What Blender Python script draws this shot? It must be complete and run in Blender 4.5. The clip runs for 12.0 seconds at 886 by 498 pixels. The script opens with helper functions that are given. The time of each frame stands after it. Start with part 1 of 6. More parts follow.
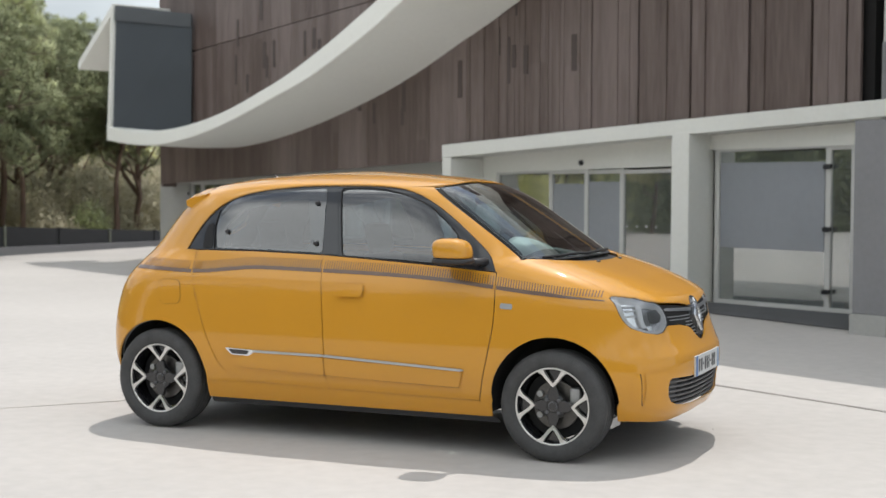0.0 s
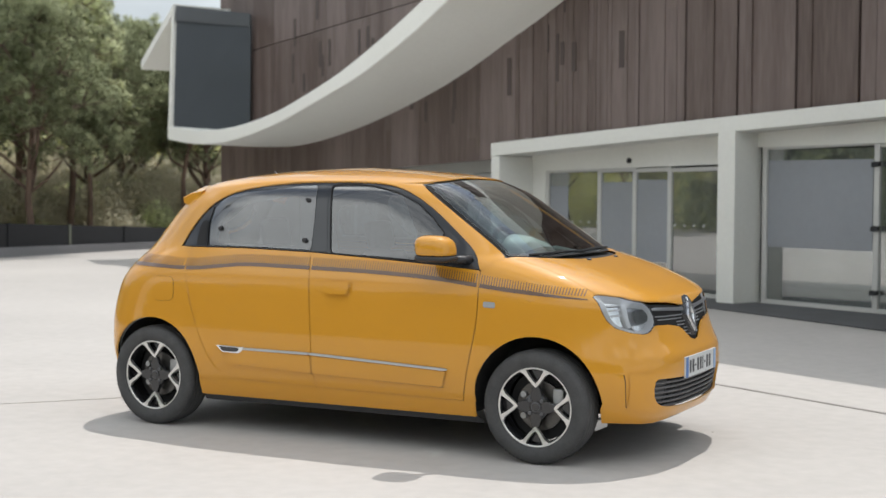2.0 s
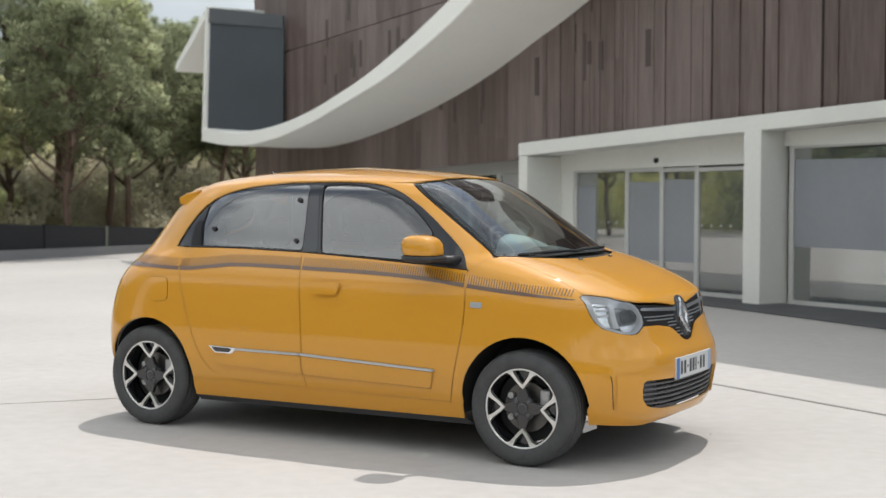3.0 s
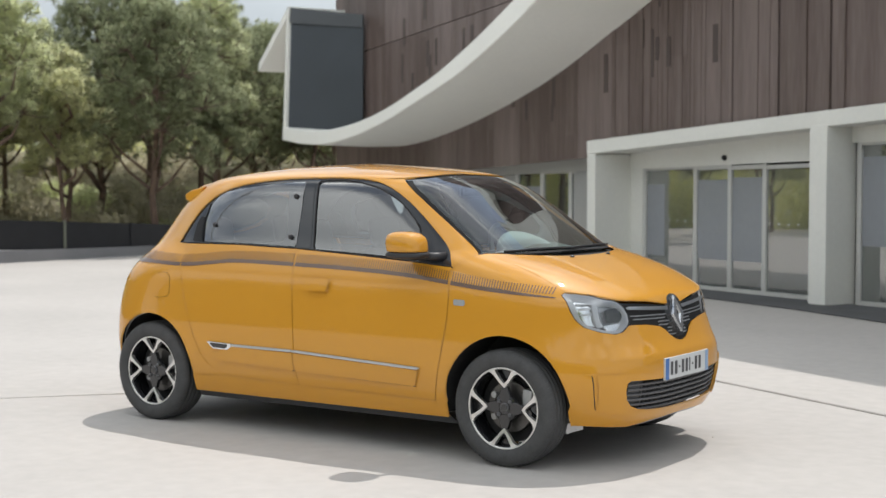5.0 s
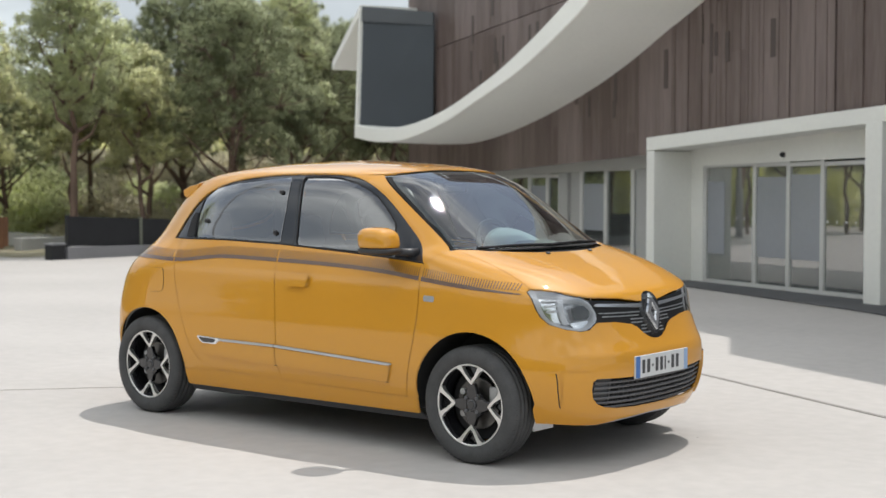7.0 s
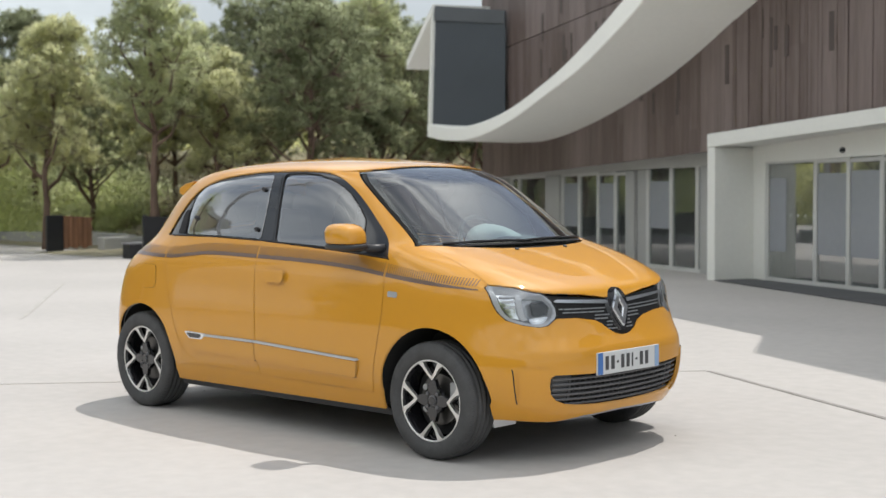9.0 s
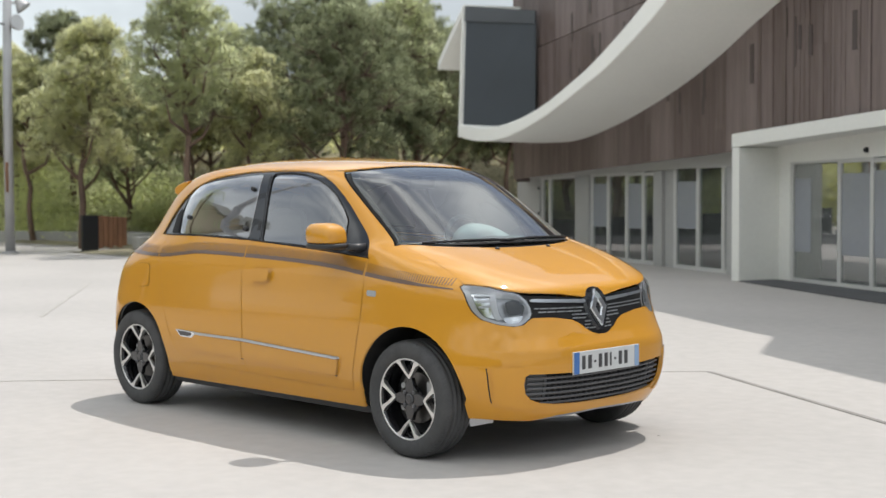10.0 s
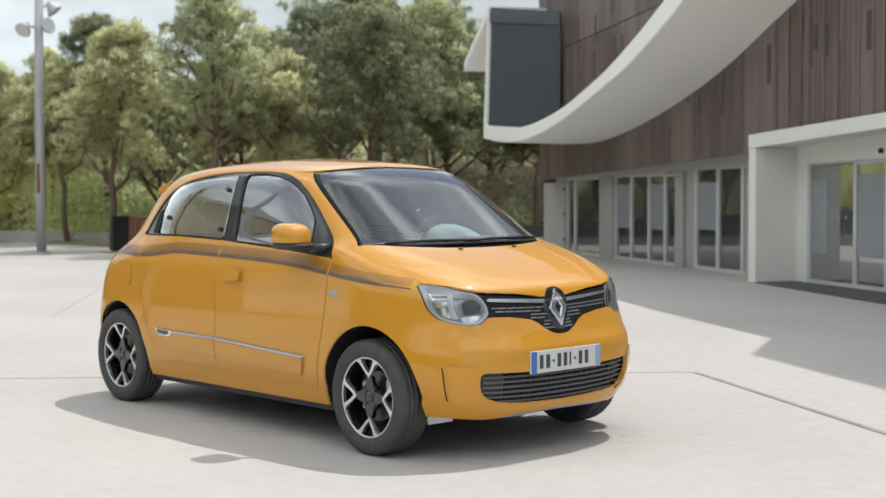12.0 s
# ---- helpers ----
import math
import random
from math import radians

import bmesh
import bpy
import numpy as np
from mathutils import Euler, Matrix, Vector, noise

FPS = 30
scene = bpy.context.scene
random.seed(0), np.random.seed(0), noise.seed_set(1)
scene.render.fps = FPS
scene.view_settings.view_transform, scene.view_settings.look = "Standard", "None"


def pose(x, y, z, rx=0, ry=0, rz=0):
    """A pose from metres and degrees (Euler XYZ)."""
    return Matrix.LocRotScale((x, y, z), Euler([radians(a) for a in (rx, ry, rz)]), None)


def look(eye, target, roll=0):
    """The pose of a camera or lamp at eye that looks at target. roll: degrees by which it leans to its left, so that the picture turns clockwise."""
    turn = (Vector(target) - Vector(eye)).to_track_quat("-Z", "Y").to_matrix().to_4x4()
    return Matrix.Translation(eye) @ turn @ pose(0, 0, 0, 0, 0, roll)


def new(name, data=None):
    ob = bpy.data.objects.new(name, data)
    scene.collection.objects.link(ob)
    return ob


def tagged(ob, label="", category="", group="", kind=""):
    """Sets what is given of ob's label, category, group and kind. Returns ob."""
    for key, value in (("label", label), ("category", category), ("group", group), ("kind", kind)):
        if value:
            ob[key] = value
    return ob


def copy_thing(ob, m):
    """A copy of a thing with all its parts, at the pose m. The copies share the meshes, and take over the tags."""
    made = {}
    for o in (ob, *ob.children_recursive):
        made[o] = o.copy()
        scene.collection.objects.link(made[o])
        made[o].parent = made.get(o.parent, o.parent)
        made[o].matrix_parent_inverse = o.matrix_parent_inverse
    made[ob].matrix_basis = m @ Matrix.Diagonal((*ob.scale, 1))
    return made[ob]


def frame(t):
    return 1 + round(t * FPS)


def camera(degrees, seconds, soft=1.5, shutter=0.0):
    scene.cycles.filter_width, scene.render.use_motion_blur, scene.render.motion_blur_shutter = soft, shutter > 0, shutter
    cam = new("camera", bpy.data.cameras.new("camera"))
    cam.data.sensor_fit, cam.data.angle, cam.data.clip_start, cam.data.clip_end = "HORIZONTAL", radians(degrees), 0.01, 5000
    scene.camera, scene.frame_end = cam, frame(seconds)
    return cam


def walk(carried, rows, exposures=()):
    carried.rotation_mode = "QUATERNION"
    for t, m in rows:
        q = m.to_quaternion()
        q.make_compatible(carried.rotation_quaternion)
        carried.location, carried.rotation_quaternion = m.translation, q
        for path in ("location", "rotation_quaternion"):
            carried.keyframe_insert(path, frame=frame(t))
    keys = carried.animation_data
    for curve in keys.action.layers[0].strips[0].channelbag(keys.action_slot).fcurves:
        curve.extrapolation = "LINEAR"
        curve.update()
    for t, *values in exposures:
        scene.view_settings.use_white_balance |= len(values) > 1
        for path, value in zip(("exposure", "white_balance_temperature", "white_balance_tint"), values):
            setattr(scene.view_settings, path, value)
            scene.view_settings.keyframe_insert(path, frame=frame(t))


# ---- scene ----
cam = camera(35.5, 12.0)
PATH = [
    (0, (3.705, -7.587, 1.451), (2.877, -5.768, 1.359), 0.2),
    (0.5, (3.801, -7.499, 1.442), (2.953, -5.69, 1.35), 0.2),
    (1, (3.905, -7.424, 1.44), (3.032, -5.627, 1.348), 0.2),
    (1.5, (4.022, -7.35, 1.439), (3.119, -5.568, 1.347), 0.2),
    (2, (4.143, -7.249, 1.436), (3.204, -5.485, 1.343), 0.2),
    (2.5, (4.269, -7.138, 1.43), (3.298, -5.392, 1.338), 0.1),
    (4.5, (4.791, -6.723, 1.415), (3.688, -5.057, 1.323), 0.0),
    (5, (4.912, -6.602, 1.407), (3.772, -4.961, 1.315), -0.0),
    (5.5, (5.049, -6.515, 1.406), (3.877, -4.897, 1.313), -0.0),
    (6, (5.18, -6.397, 1.403), (3.977, -4.802, 1.309), 0.0),
    (6.5, (5.323, -6.299, 1.404), (4.09, -4.727, 1.308), 0.0),
    (7, (5.457, -6.18, 1.397), (4.195, -4.631, 1.302), -0.0),
    (9, (6.018, -5.688, 1.375), (4.636, -4.245, 1.28), -0.3),
    (9.5, (6.165, -5.579, 1.373), (4.758, -4.161, 1.278), -0.3),
    (10, (6.293, -5.461, 1.369), (4.861, -4.067, 1.275), -0.3),
    (10.5, (6.416, -5.36, 1.363), (4.964, -3.988, 1.27), -0.3),
    (11, (6.527, -5.281, 1.369), (5.058, -3.927, 1.275), -0.3),
    (11.5, (6.586, -5.212, 1.364), (5.11, -3.865, 1.272), -0.3),
    (12, (6.65, -5.19, 1.365), (5.171, -3.846, 1.273), -0.3),
]
cam.data.dof.use_dof, cam.data.dof.focus_distance, cam.data.dof.aperture_fstop = True, 6.6, 3.5
walk(cam, [(t, look(eye, target, roll)) for t, eye, target, roll in PATH])

# ---- light ----
SUN_TO = Vector((-0.07, 0.50, 1.0)).normalized()
world = bpy.data.worlds.new("sky")
scene.world = world
world.use_nodes = True
wn, wl = world.node_tree.nodes, world.node_tree.links
sky = wn.new("ShaderNodeTexSky")
sky.sky_type, sky.sun_disc = "NISHITA", False
sky.sun_elevation, sky.sun_rotation = math.asin(SUN_TO.z), math.atan2(SUN_TO.x, SUN_TO.y)
sky.air_density, sky.dust_density, sky.ozone_density = 0.9, 0.4, 1.2
# broken bright cloud over all of the sky
cl_map = wn.new("ShaderNodeTexCoord")
cl_scale = wn.new("ShaderNodeMapping")
cl_scale.inputs["Scale"].default_value = (1.0, 1.0, 2.2)
cl_noise = wn.new("ShaderNodeTexNoise")
cl_noise.inputs["Scale"].default_value, cl_noise.inputs["Detail"].default_value = 3.0, 7
cl_ramp = wn.new("ShaderNodeMapRange")
cl_ramp.inputs["From Min"].default_value, cl_ramp.inputs["From Max"].default_value = 0.40, 0.60
cl_ramp.inputs["To Min"].default_value, cl_ramp.inputs["To Max"].default_value = 0.22, 1.0
cl_mix = wn.new("ShaderNodeMixRGB")
wl.new(cl_map.outputs["Generated"], cl_scale.inputs["Vector"])
wl.new(cl_scale.outputs["Vector"], cl_noise.inputs["Vector"])
# the clouds are grey towards the horizon and bright overhead
cl_part, cl_high, cl_tone = wn.new("ShaderNodeSeparateXYZ"), wn.new("ShaderNodeMapRange"), wn.new("ShaderNodeMixRGB")
cl_high.inputs["From Min"].default_value, cl_high.inputs["From Max"].default_value = 0.10, 0.70
cl_tone.inputs["Color1"].default_value, cl_tone.inputs["Color2"].default_value = (4.6, 5.05, 5.25, 1), (9.3, 9.55, 9.6, 1)
wl.new(cl_map.outputs["Generated"], cl_part.inputs["Vector"])
# and they close up away from the sun
cl_bank = wn.new("ShaderNodeMath")
cl_bank.operation, cl_bank.inputs[1].default_value = "MULTIPLY_ADD", -0.09
wl.new(cl_part.outputs["Y"], cl_bank.inputs[0])
wl.new(cl_noise.outputs["Fac"], cl_bank.inputs[2])
wl.new(cl_bank.outputs[0], cl_ramp.inputs["Value"])
wl.new(cl_part.outputs["Z"], cl_high.inputs["Value"])
wl.new(cl_high.outputs["Result"], cl_tone.inputs["Fac"])
cl_grey, cl_dim = wn.new("ShaderNodeMapRange"), wn.new("ShaderNodeMixRGB")
cl_grey.inputs["From Min"].default_value, cl_grey.inputs["From Max"].default_value = 0.38, 0.62
cl_grey.inputs["To Min"].default_value, cl_grey.inputs["To Max"].default_value = 0.62, 1.22
cl_dim.blend_type, cl_dim.inputs["Fac"].default_value = "MULTIPLY", 1.0
wl.new(cl_noise.outputs["Fac"], cl_grey.inputs["Value"])
wl.new(cl_tone.outputs["Color"], cl_dim.inputs["Color1"])
wl.new(cl_grey.outputs["Result"], cl_dim.inputs["Color2"])
wl.new(cl_dim.outputs["Color"], cl_mix.inputs["Color2"])
wl.new(cl_ramp.outputs["Result"], cl_mix.inputs["Fac"])
cl_haze = wn.new("ShaderNodeMixRGB")
cl_haze.inputs["Color2"].default_value = (3.5, 3.65, 3.7, 1)
cl_low = wn.new("ShaderNodeMapRange")
cl_low.inputs["From Min"].default_value, cl_low.inputs["From Max"].default_value = 0.15, 0.55
cl_low.inputs["To Min"].default_value, cl_low.inputs["To Max"].default_value = 0.85, 0.30
wl.new(cl_part.outputs["Z"], cl_low.inputs["Value"])
wl.new(cl_low.outputs["Result"], cl_haze.inputs["Fac"])
wl.new(sky.outputs["Color"], cl_haze.inputs["Color1"])
wl.new(cl_haze.outputs["Color"], cl_mix.inputs["Color1"])
wl.new(cl_mix.outputs["Color"], wn["Background"].inputs["Color"])
wn["Background"].inputs["Strength"].default_value = 0.166
sun = new("sun", bpy.data.lights.new("sun", "SUN"))
sun.data.energy, sun.data.angle, sun.data.color = 2.75, radians(0.6), (1.0, 0.957, 0.915)
sun.matrix_world = look(SUN_TO * 40, (0, 0, 0))
scene.view_settings.exposure = 0.0


# ---- materials ----
def material(name, base, rough=0.6, metal=0.0, vary=0.15, scale=6.0, fine=60.0, bump=0.0, coat=0.0, stretch=(1, 1, 1), spec=0.5, island=0.0, other=None, each=0.0):
    """A principled surface whose colour wanders at two scales, with fine relief."""
    m = bpy.data.materials.new(name)
    m.use_nodes = True
    n, l = m.node_tree.nodes, m.node_tree.links
    p = n["Principled BSDF"]
    p.inputs["Roughness"].default_value, p.inputs["Metallic"].default_value = rough, metal
    p.inputs["Coat Weight"].default_value, p.inputs["Coat Roughness"].default_value = coat, 0.03
    p.inputs["Specular IOR Level"].default_value = spec
    if not vary:
        p.inputs["Base Color"].default_value = (*base, 1)
        return m
    co, mp = n.new("ShaderNodeTexCoord"), n.new("ShaderNodeMapping")
    mp.inputs["Scale"].default_value = stretch
    l.new(co.outputs["Object"], mp.inputs["Vector"])
    big, small = n.new("ShaderNodeTexNoise"), n.new("ShaderNodeTexNoise")
    big.inputs["Scale"].default_value, big.inputs["Detail"].default_value = scale, 5
    small.inputs["Scale"].default_value, small.inputs["Detail"].default_value = fine, 3
    for t in (big, small):
        l.new(mp.outputs["Vector"], t.inputs["Vector"])
    add = n.new("ShaderNodeMath")
    add.operation, add.inputs[1].default_value = "MULTIPLY_ADD", 0.65
    half_small = n.new("ShaderNodeMath")
    half_small.operation, half_small.inputs[1].default_value = "MULTIPLY", 0.35
    l.new(small.outputs["Fac"], half_small.inputs[0])
    l.new(big.outputs["Fac"], add.inputs[0])
    l.new(half_small.outputs[0], add.inputs[2])
    last = add.outputs[0]
    if each:
        who, shift, add_who = n.new("ShaderNodeObjectInfo"), n.new("ShaderNodeMath"), n.new("ShaderNodeMath")
        shift.operation, shift.inputs[1].default_value, shift.inputs[2].default_value = "MULTIPLY_ADD", each, -each / 2
        add_who.operation = "ADD"
        l.new(who.outputs["Random"], shift.inputs[0])
        l.new(shift.outputs[0], add_who.inputs[0])
        l.new(last, add_who.inputs[1])
        last = add_who.outputs[0]
    if island:
        info = n.new("ShaderNodeNewGeometry")
        isl = n.new("ShaderNodeMath")
        isl.operation, isl.inputs[1].default_value = "MULTIPLY_ADD", island
        l.new(info.outputs["Random Per Island"], isl.inputs[0])
        l.new(last, isl.inputs[2])
        sub = n.new("ShaderNodeMath")
        sub.operation, sub.inputs[1].default_value = "SUBTRACT", island / 2
        l.new(isl.outputs[0], sub.inputs[0])
        last = sub.outputs[0]
    ramp = n.new("ShaderNodeValToRGB")
    lo = other or tuple(c * (1 - vary) for c in base)
    hi = tuple(min(c * (1 + vary), 1) for c in base)
    ramp.color_ramp.elements[0].color, ramp.color_ramp.elements[1].color = (*lo, 1), (*hi, 1)
    ramp.color_ramp.elements[0].position, ramp.color_ramp.elements[1].position = 0.3, 0.7
    l.new(last, ramp.inputs["Fac"])
    l.new(ramp.outputs["Color"], p.inputs["Base Color"])
    if bump:
        b = n.new("ShaderNodeBump")
        b.inputs["Strength"].default_value, b.inputs["Distance"].default_value = 1.0, bump
        l.new(small.outputs["Fac"], b.inputs["Height"])
        l.new(b.outputs["Normal"], p.inputs["Normal"])
    return m


def glass(name, tint, gloss=1.0, base=0.0, gain=1.6, haze_mix=0.0):
    """A thin pane: clear, tinted, with gloss that grows at a slant."""
    m = bpy.data.materials.new(name)
    m.use_nodes = True
    n, l = m.node_tree.nodes, m.node_tree.links
    n.remove(n["Principled BSDF"])
    clear, shine, mix, fres = n.new("ShaderNodeBsdfTransparent"), n.new("ShaderNodeBsdfGlossy"), n.new("ShaderNodeMixShader"), n.new("ShaderNodeFresnel")
    clear.inputs["Color"].default_value = (*tint, 1)
    shine.inputs["Roughness"].default_value = 0.0
    shine.inputs["Color"].default_value = (gloss, gloss, gloss, 1)
    fres.inputs["IOR"].default_value = 1.52
    f = n.new("ShaderNodeMath")
    f.operation, f.inputs[1].default_value, f.inputs[2].default_value = "MULTIPLY_ADD", gain, base
    f.use_clamp = True
    l.new(fres.outputs["Fac"], f.inputs[0])
    l.new(f.outputs[0], mix.inputs["Fac"])
    l.new(clear.outputs[0], mix.inputs[1])
    l.new(shine.outputs[0], mix.inputs[2])
    last = mix
    # patchy pale haze mixed into the pane to lift its dark tones
    if haze_mix:
        veil, last, spots = n.new("ShaderNodeBsdfDiffuse"), n.new("ShaderNodeMixShader"), n.new("ShaderNodeTexNoise")
        veil.inputs["Color"].default_value = (0.55, 0.57, 0.55, 1)
        spots.inputs["Scale"].default_value, spots.inputs["Detail"].default_value = 2.5, 6
        amount = n.new("ShaderNodeMath")
        amount.operation, amount.inputs[1].default_value = "MULTIPLY", haze_mix * 2
        l.new(spots.outputs["Fac"], amount.inputs[0])
        l.new(amount.outputs[0], last.inputs["Fac"])
        l.new(mix.outputs[0], last.inputs[1])
        l.new(veil.outputs[0], last.inputs[2])
    l.new(last.outputs[0], n["Material Output"].inputs["Surface"])
    return m


CONCRETE_GROUND = material("pale_concrete", (0.440, 0.418, 0.393), 0.85, vary=0.12, scale=0.35, fine=9, bump=0.0015)
CONCRETE_WALL = material("grey_concrete", (0.38, 0.38, 0.365), 0.8, vary=0.12, scale=1.2, fine=25, bump=0.001)
CONCRETE_PALE = material("pale_concrete_band", (0.47, 0.47, 0.445), 0.7, vary=0.08, scale=1.2, fine=25, bump=0.001)
GREY_CLAD = material("grey_cladding", (0.22, 0.22, 0.23), 0.6, vary=0.1, scale=1.0, fine=20, bump=0.0008)
RIBBON_WHITE = material("white_ribbon_render", (0.87, 0.87, 0.82), 0.55, vary=0.04, scale=0.6, fine=18, bump=0.0006)
WHITE_PAINT = material("white_render", (0.77, 0.77, 0.725), 0.55, vary=0.05, scale=0.8, fine=18, bump=0.0006)
WOOD_CLAD = material("dark_wood_cladding", (0.176, 0.138, 0.127), 0.5, vary=0.18, scale=1.6, fine=10, stretch=(3, 3, 0.25), island=0.12, each=0.30, bump=0.001, other=(0.101, 0.071, 0.061))
WOOD_PATCH = material("dark_wood_patch", (0.075, 0.056, 0.050), 0.5, vary=0.25, scale=2.0, fine=14, stretch=(5, 5, 0.3))
# near-black colour that stands for shade in gaps and recesses
GAP_SHADE = material("shadow_gap", (0.015, 0.014, 0.014), 0.9, vary=0)
SCREEN_DARK = material("dark_screen_cloth", (0.046, 0.055, 0.066), 0.35, vary=0.12, scale=1.0, fine=200)
SCREEN_HEAD = material("screen_head_grey", (0.075, 0.082, 0.09), 0.4, vary=0.1, scale=2)
ALU = material("white_aluminium", (0.56, 0.56, 0.54), 0.4, vary=0.04, scale=3)
PANE_DIM = glass("dim_window_pane", (0.70, 0.76, 0.75), 1.0, 0.08, haze_mix=0.05)
PANE = glass("window_pane", (0.74, 0.80, 0.79), 1.0, 0.24, haze_mix=0.10)
FILM = material("frosted_film", (0.285, 0.30, 0.325), 0.25, vary=0.06, scale=1.0, fine=12)
ROOM_DARK = material("dim_room", (0.24, 0.25, 0.235), 0.9, vary=0.2, scale=1)
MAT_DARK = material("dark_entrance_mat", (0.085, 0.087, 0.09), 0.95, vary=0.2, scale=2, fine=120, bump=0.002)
JOINT = material("ground_joint", (0.27, 0.255, 0.235), 0.95, vary=0.3, scale=3, fine=30)
JOINT_FAINT = material("filled_joint", (0.42, 0.40, 0.37), 0.9, vary=0.15, scale=3, fine=30)
OLIVE_METAL = material("olive_post_paint", (0.16, 0.17, 0.13), 0.5, vary=0.1, scale=8)
BLACK_METAL = material("black_metal", (0.012, 0.013, 0.016), 0.5, vary=0.2, scale=4)
POLE_METAL = material("galvanised_steel", (0.42, 0.42, 0.42), 0.5, metal=0.4, vary=0.12, scale=2)
RUST_WOOD = material("brown_boards", (0.22, 0.11, 0.06), 0.8, vary=0.35, scale=3, fine=30, stretch=(3, 3, 0.4))
BARK = material("pine_bark", (0.16, 0.108, 0.08), 0.95, vary=0.45, scale=3, fine=14, stretch=(1, 1, 0.4), bump=0.02)
BEIGE_RENDER = material("beige_render", (0.52, 0.45, 0.33), 0.9, vary=0.12, scale=0.5, fine=20, bump=0.002)
EARTH = material("dry_grass_bank", (0.20, 0.18, 0.13), 0.95, vary=0.4, scale=0.8, fine=8, other=(0.18, 0.17, 0.10), bump=0.02)


def leaves(name, base, other):
    m = material(name, base, 0.7, vary=0.3, scale=0.6, fine=4, other=other)
    n, l = m.node_tree.nodes, m.node_tree.links
    p = n["Principled BSDF"]
    p.inputs["Specular IOR Level"].default_value = 0.25
    tr, mix = n.new("ShaderNodeBsdfTranslucent"), n.new("ShaderNodeMixShader")
    mix.inputs["Fac"].default_value = 0.76
    ramp = [q for q in n if q.type == "VALTORGB"][0]
    l.new(ramp.outputs["Color"], tr.inputs["Color"])
    l.new(p.outputs[0], mix.inputs[1])
    l.new(tr.outputs[0], mix.inputs[2])
    l.new(mix.outputs[0], n["Material Output"].inputs["Surface"])
    return m


NEEDLES = leaves("pine_needles", (0.74, 0.775, 0.47), (0.49, 0.52, 0.325))
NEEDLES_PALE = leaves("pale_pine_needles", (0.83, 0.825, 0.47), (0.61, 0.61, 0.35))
NEEDLES_DARK = leaves("dark_pine_needles", (0.415, 0.45, 0.27), (0.23, 0.25, 0.15))
SCRUB = leaves("dry_scrub", (0.53, 0.49, 0.36), (0.34, 0.32, 0.23))
PAINT = material("yellow_car_paint", (0.618, 0.286, 0.025), 0.42, vary=0.015, scale=3, coat=0.95, spec=0.12)
PAINT.node_tree.nodes["Principled BSDF"].inputs["Coat IOR"].default_value = 1.54
BLACK_TRIM = material("black_plastic_trim", (0.028, 0.028, 0.031), 0.45, vary=0.1, scale=8)
PILLAR_BLACK = material("gloss_pillar_black", (0.024, 0.027, 0.032), 0.18, vary=0.05, scale=6, coat=1.0, spec=0.05)
GRILLE_GREY = material("grille_grey", (0.10, 0.10, 0.105), 0.4, vary=0.05, scale=20)
GRILLE_SILVER = material("grille_silver", (0.34, 0.35, 0.36), 0.35, metal=0.5, vary=0.05, scale=20)
BLACK_GLOSS = material("gloss_black", (0.012, 0.012, 0.014), 0.12, vary=0, coat=0.6)
CAR_GLASS = glass("car_side_glass", (0.40, 0.51, 0.56), 1.0, -0.20, 7.4)
SCREEN_GLASS = glass("windscreen_glass", (0.72, 0.86, 0.84), 1.0, 0.02, 1.6)
LENS = glass("headlamp_lens", (0.93, 0.94, 0.95), 1.0, 0.01, 0.9)
RUBBER = material("tyre_rubber", (0.062, 0.062, 0.063), 0.8, vary=0.25, scale=14, fine=90, bump=0.0006)
ALLOY = material("machined_alloy", (0.72, 0.71, 0.69), 0.28, metal=0.85, vary=0.04, scale=20)
CHROME = material("chrome", (0.82, 0.83, 0.84), 0.12, metal=1.0, vary=0)
SATIN = material("satin_chrome", (0.60, 0.61, 0.63), 0.3, metal=1.0, vary=0)
DISC = material("brake_steel", (0.12, 0.115, 0.11), 0.35, metal=0.8, vary=0.2, scale=20)
DECAL = material("brown_decal", (0.125, 0.070, 0.043), 0.4, vary=0.1, scale=10, coat=0.6)
TICK = material("pale_brown_decal", (0.17, 0.085, 0.032), 0.4, vary=0.1, scale=10, coat=0.85)
SEAT_CLOTH = material("grey_seat_cloth", (0.26, 0.27, 0.28), 0.9, vary=0.15, scale=8, fine=200)
DASH_INSERT = material("pale_dash_insert", (0.55, 0.57, 0.57), 0.5, vary=0.05, scale=8)
SEAT_PALE = material("pale_seat_piping", (0.22, 0.23, 0.23), 0.85, vary=0.1, scale=8)
DASH_PALE = material("grey_dashboard", (0.17, 0.185, 0.19), 0.6, vary=0.06, scale=6)
DASH_DARK = material("dark_dashboard", (0.085, 0.095, 0.097), 0.6, vary=0.1, scale=8)
LAMP_GREY = material("headlamp_grey", (0.46, 0.47, 0.49), 0.25, metal=0.4, vary=0.05, scale=9)
LAMP_SILVER = material("headlamp_silver", (0.70, 0.71, 0.73), 0.3, metal=0.25, vary=0.04, scale=9)
PLATE_WHITE = material("number_plate_white", (0.62, 0.63, 0.63), 0.35, vary=0.03, scale=20)
PLATE_BLUE = material("number_plate_blue", (0.06, 0.17, 0.45), 0.35, vary=0.05, scale=20)
PLATE_PALE_BLUE = material("number_plate_pale_blue", (0.28, 0.40, 0.60), 0.35, vary=0.05, scale=20)
PLATE_INK = material("number_plate_ink", (0.06, 0.06, 0.065), 0.5, vary=0)
LINER = material("wheel_arch_liner", (0.020, 0.020, 0.021), 0.9, vary=0)


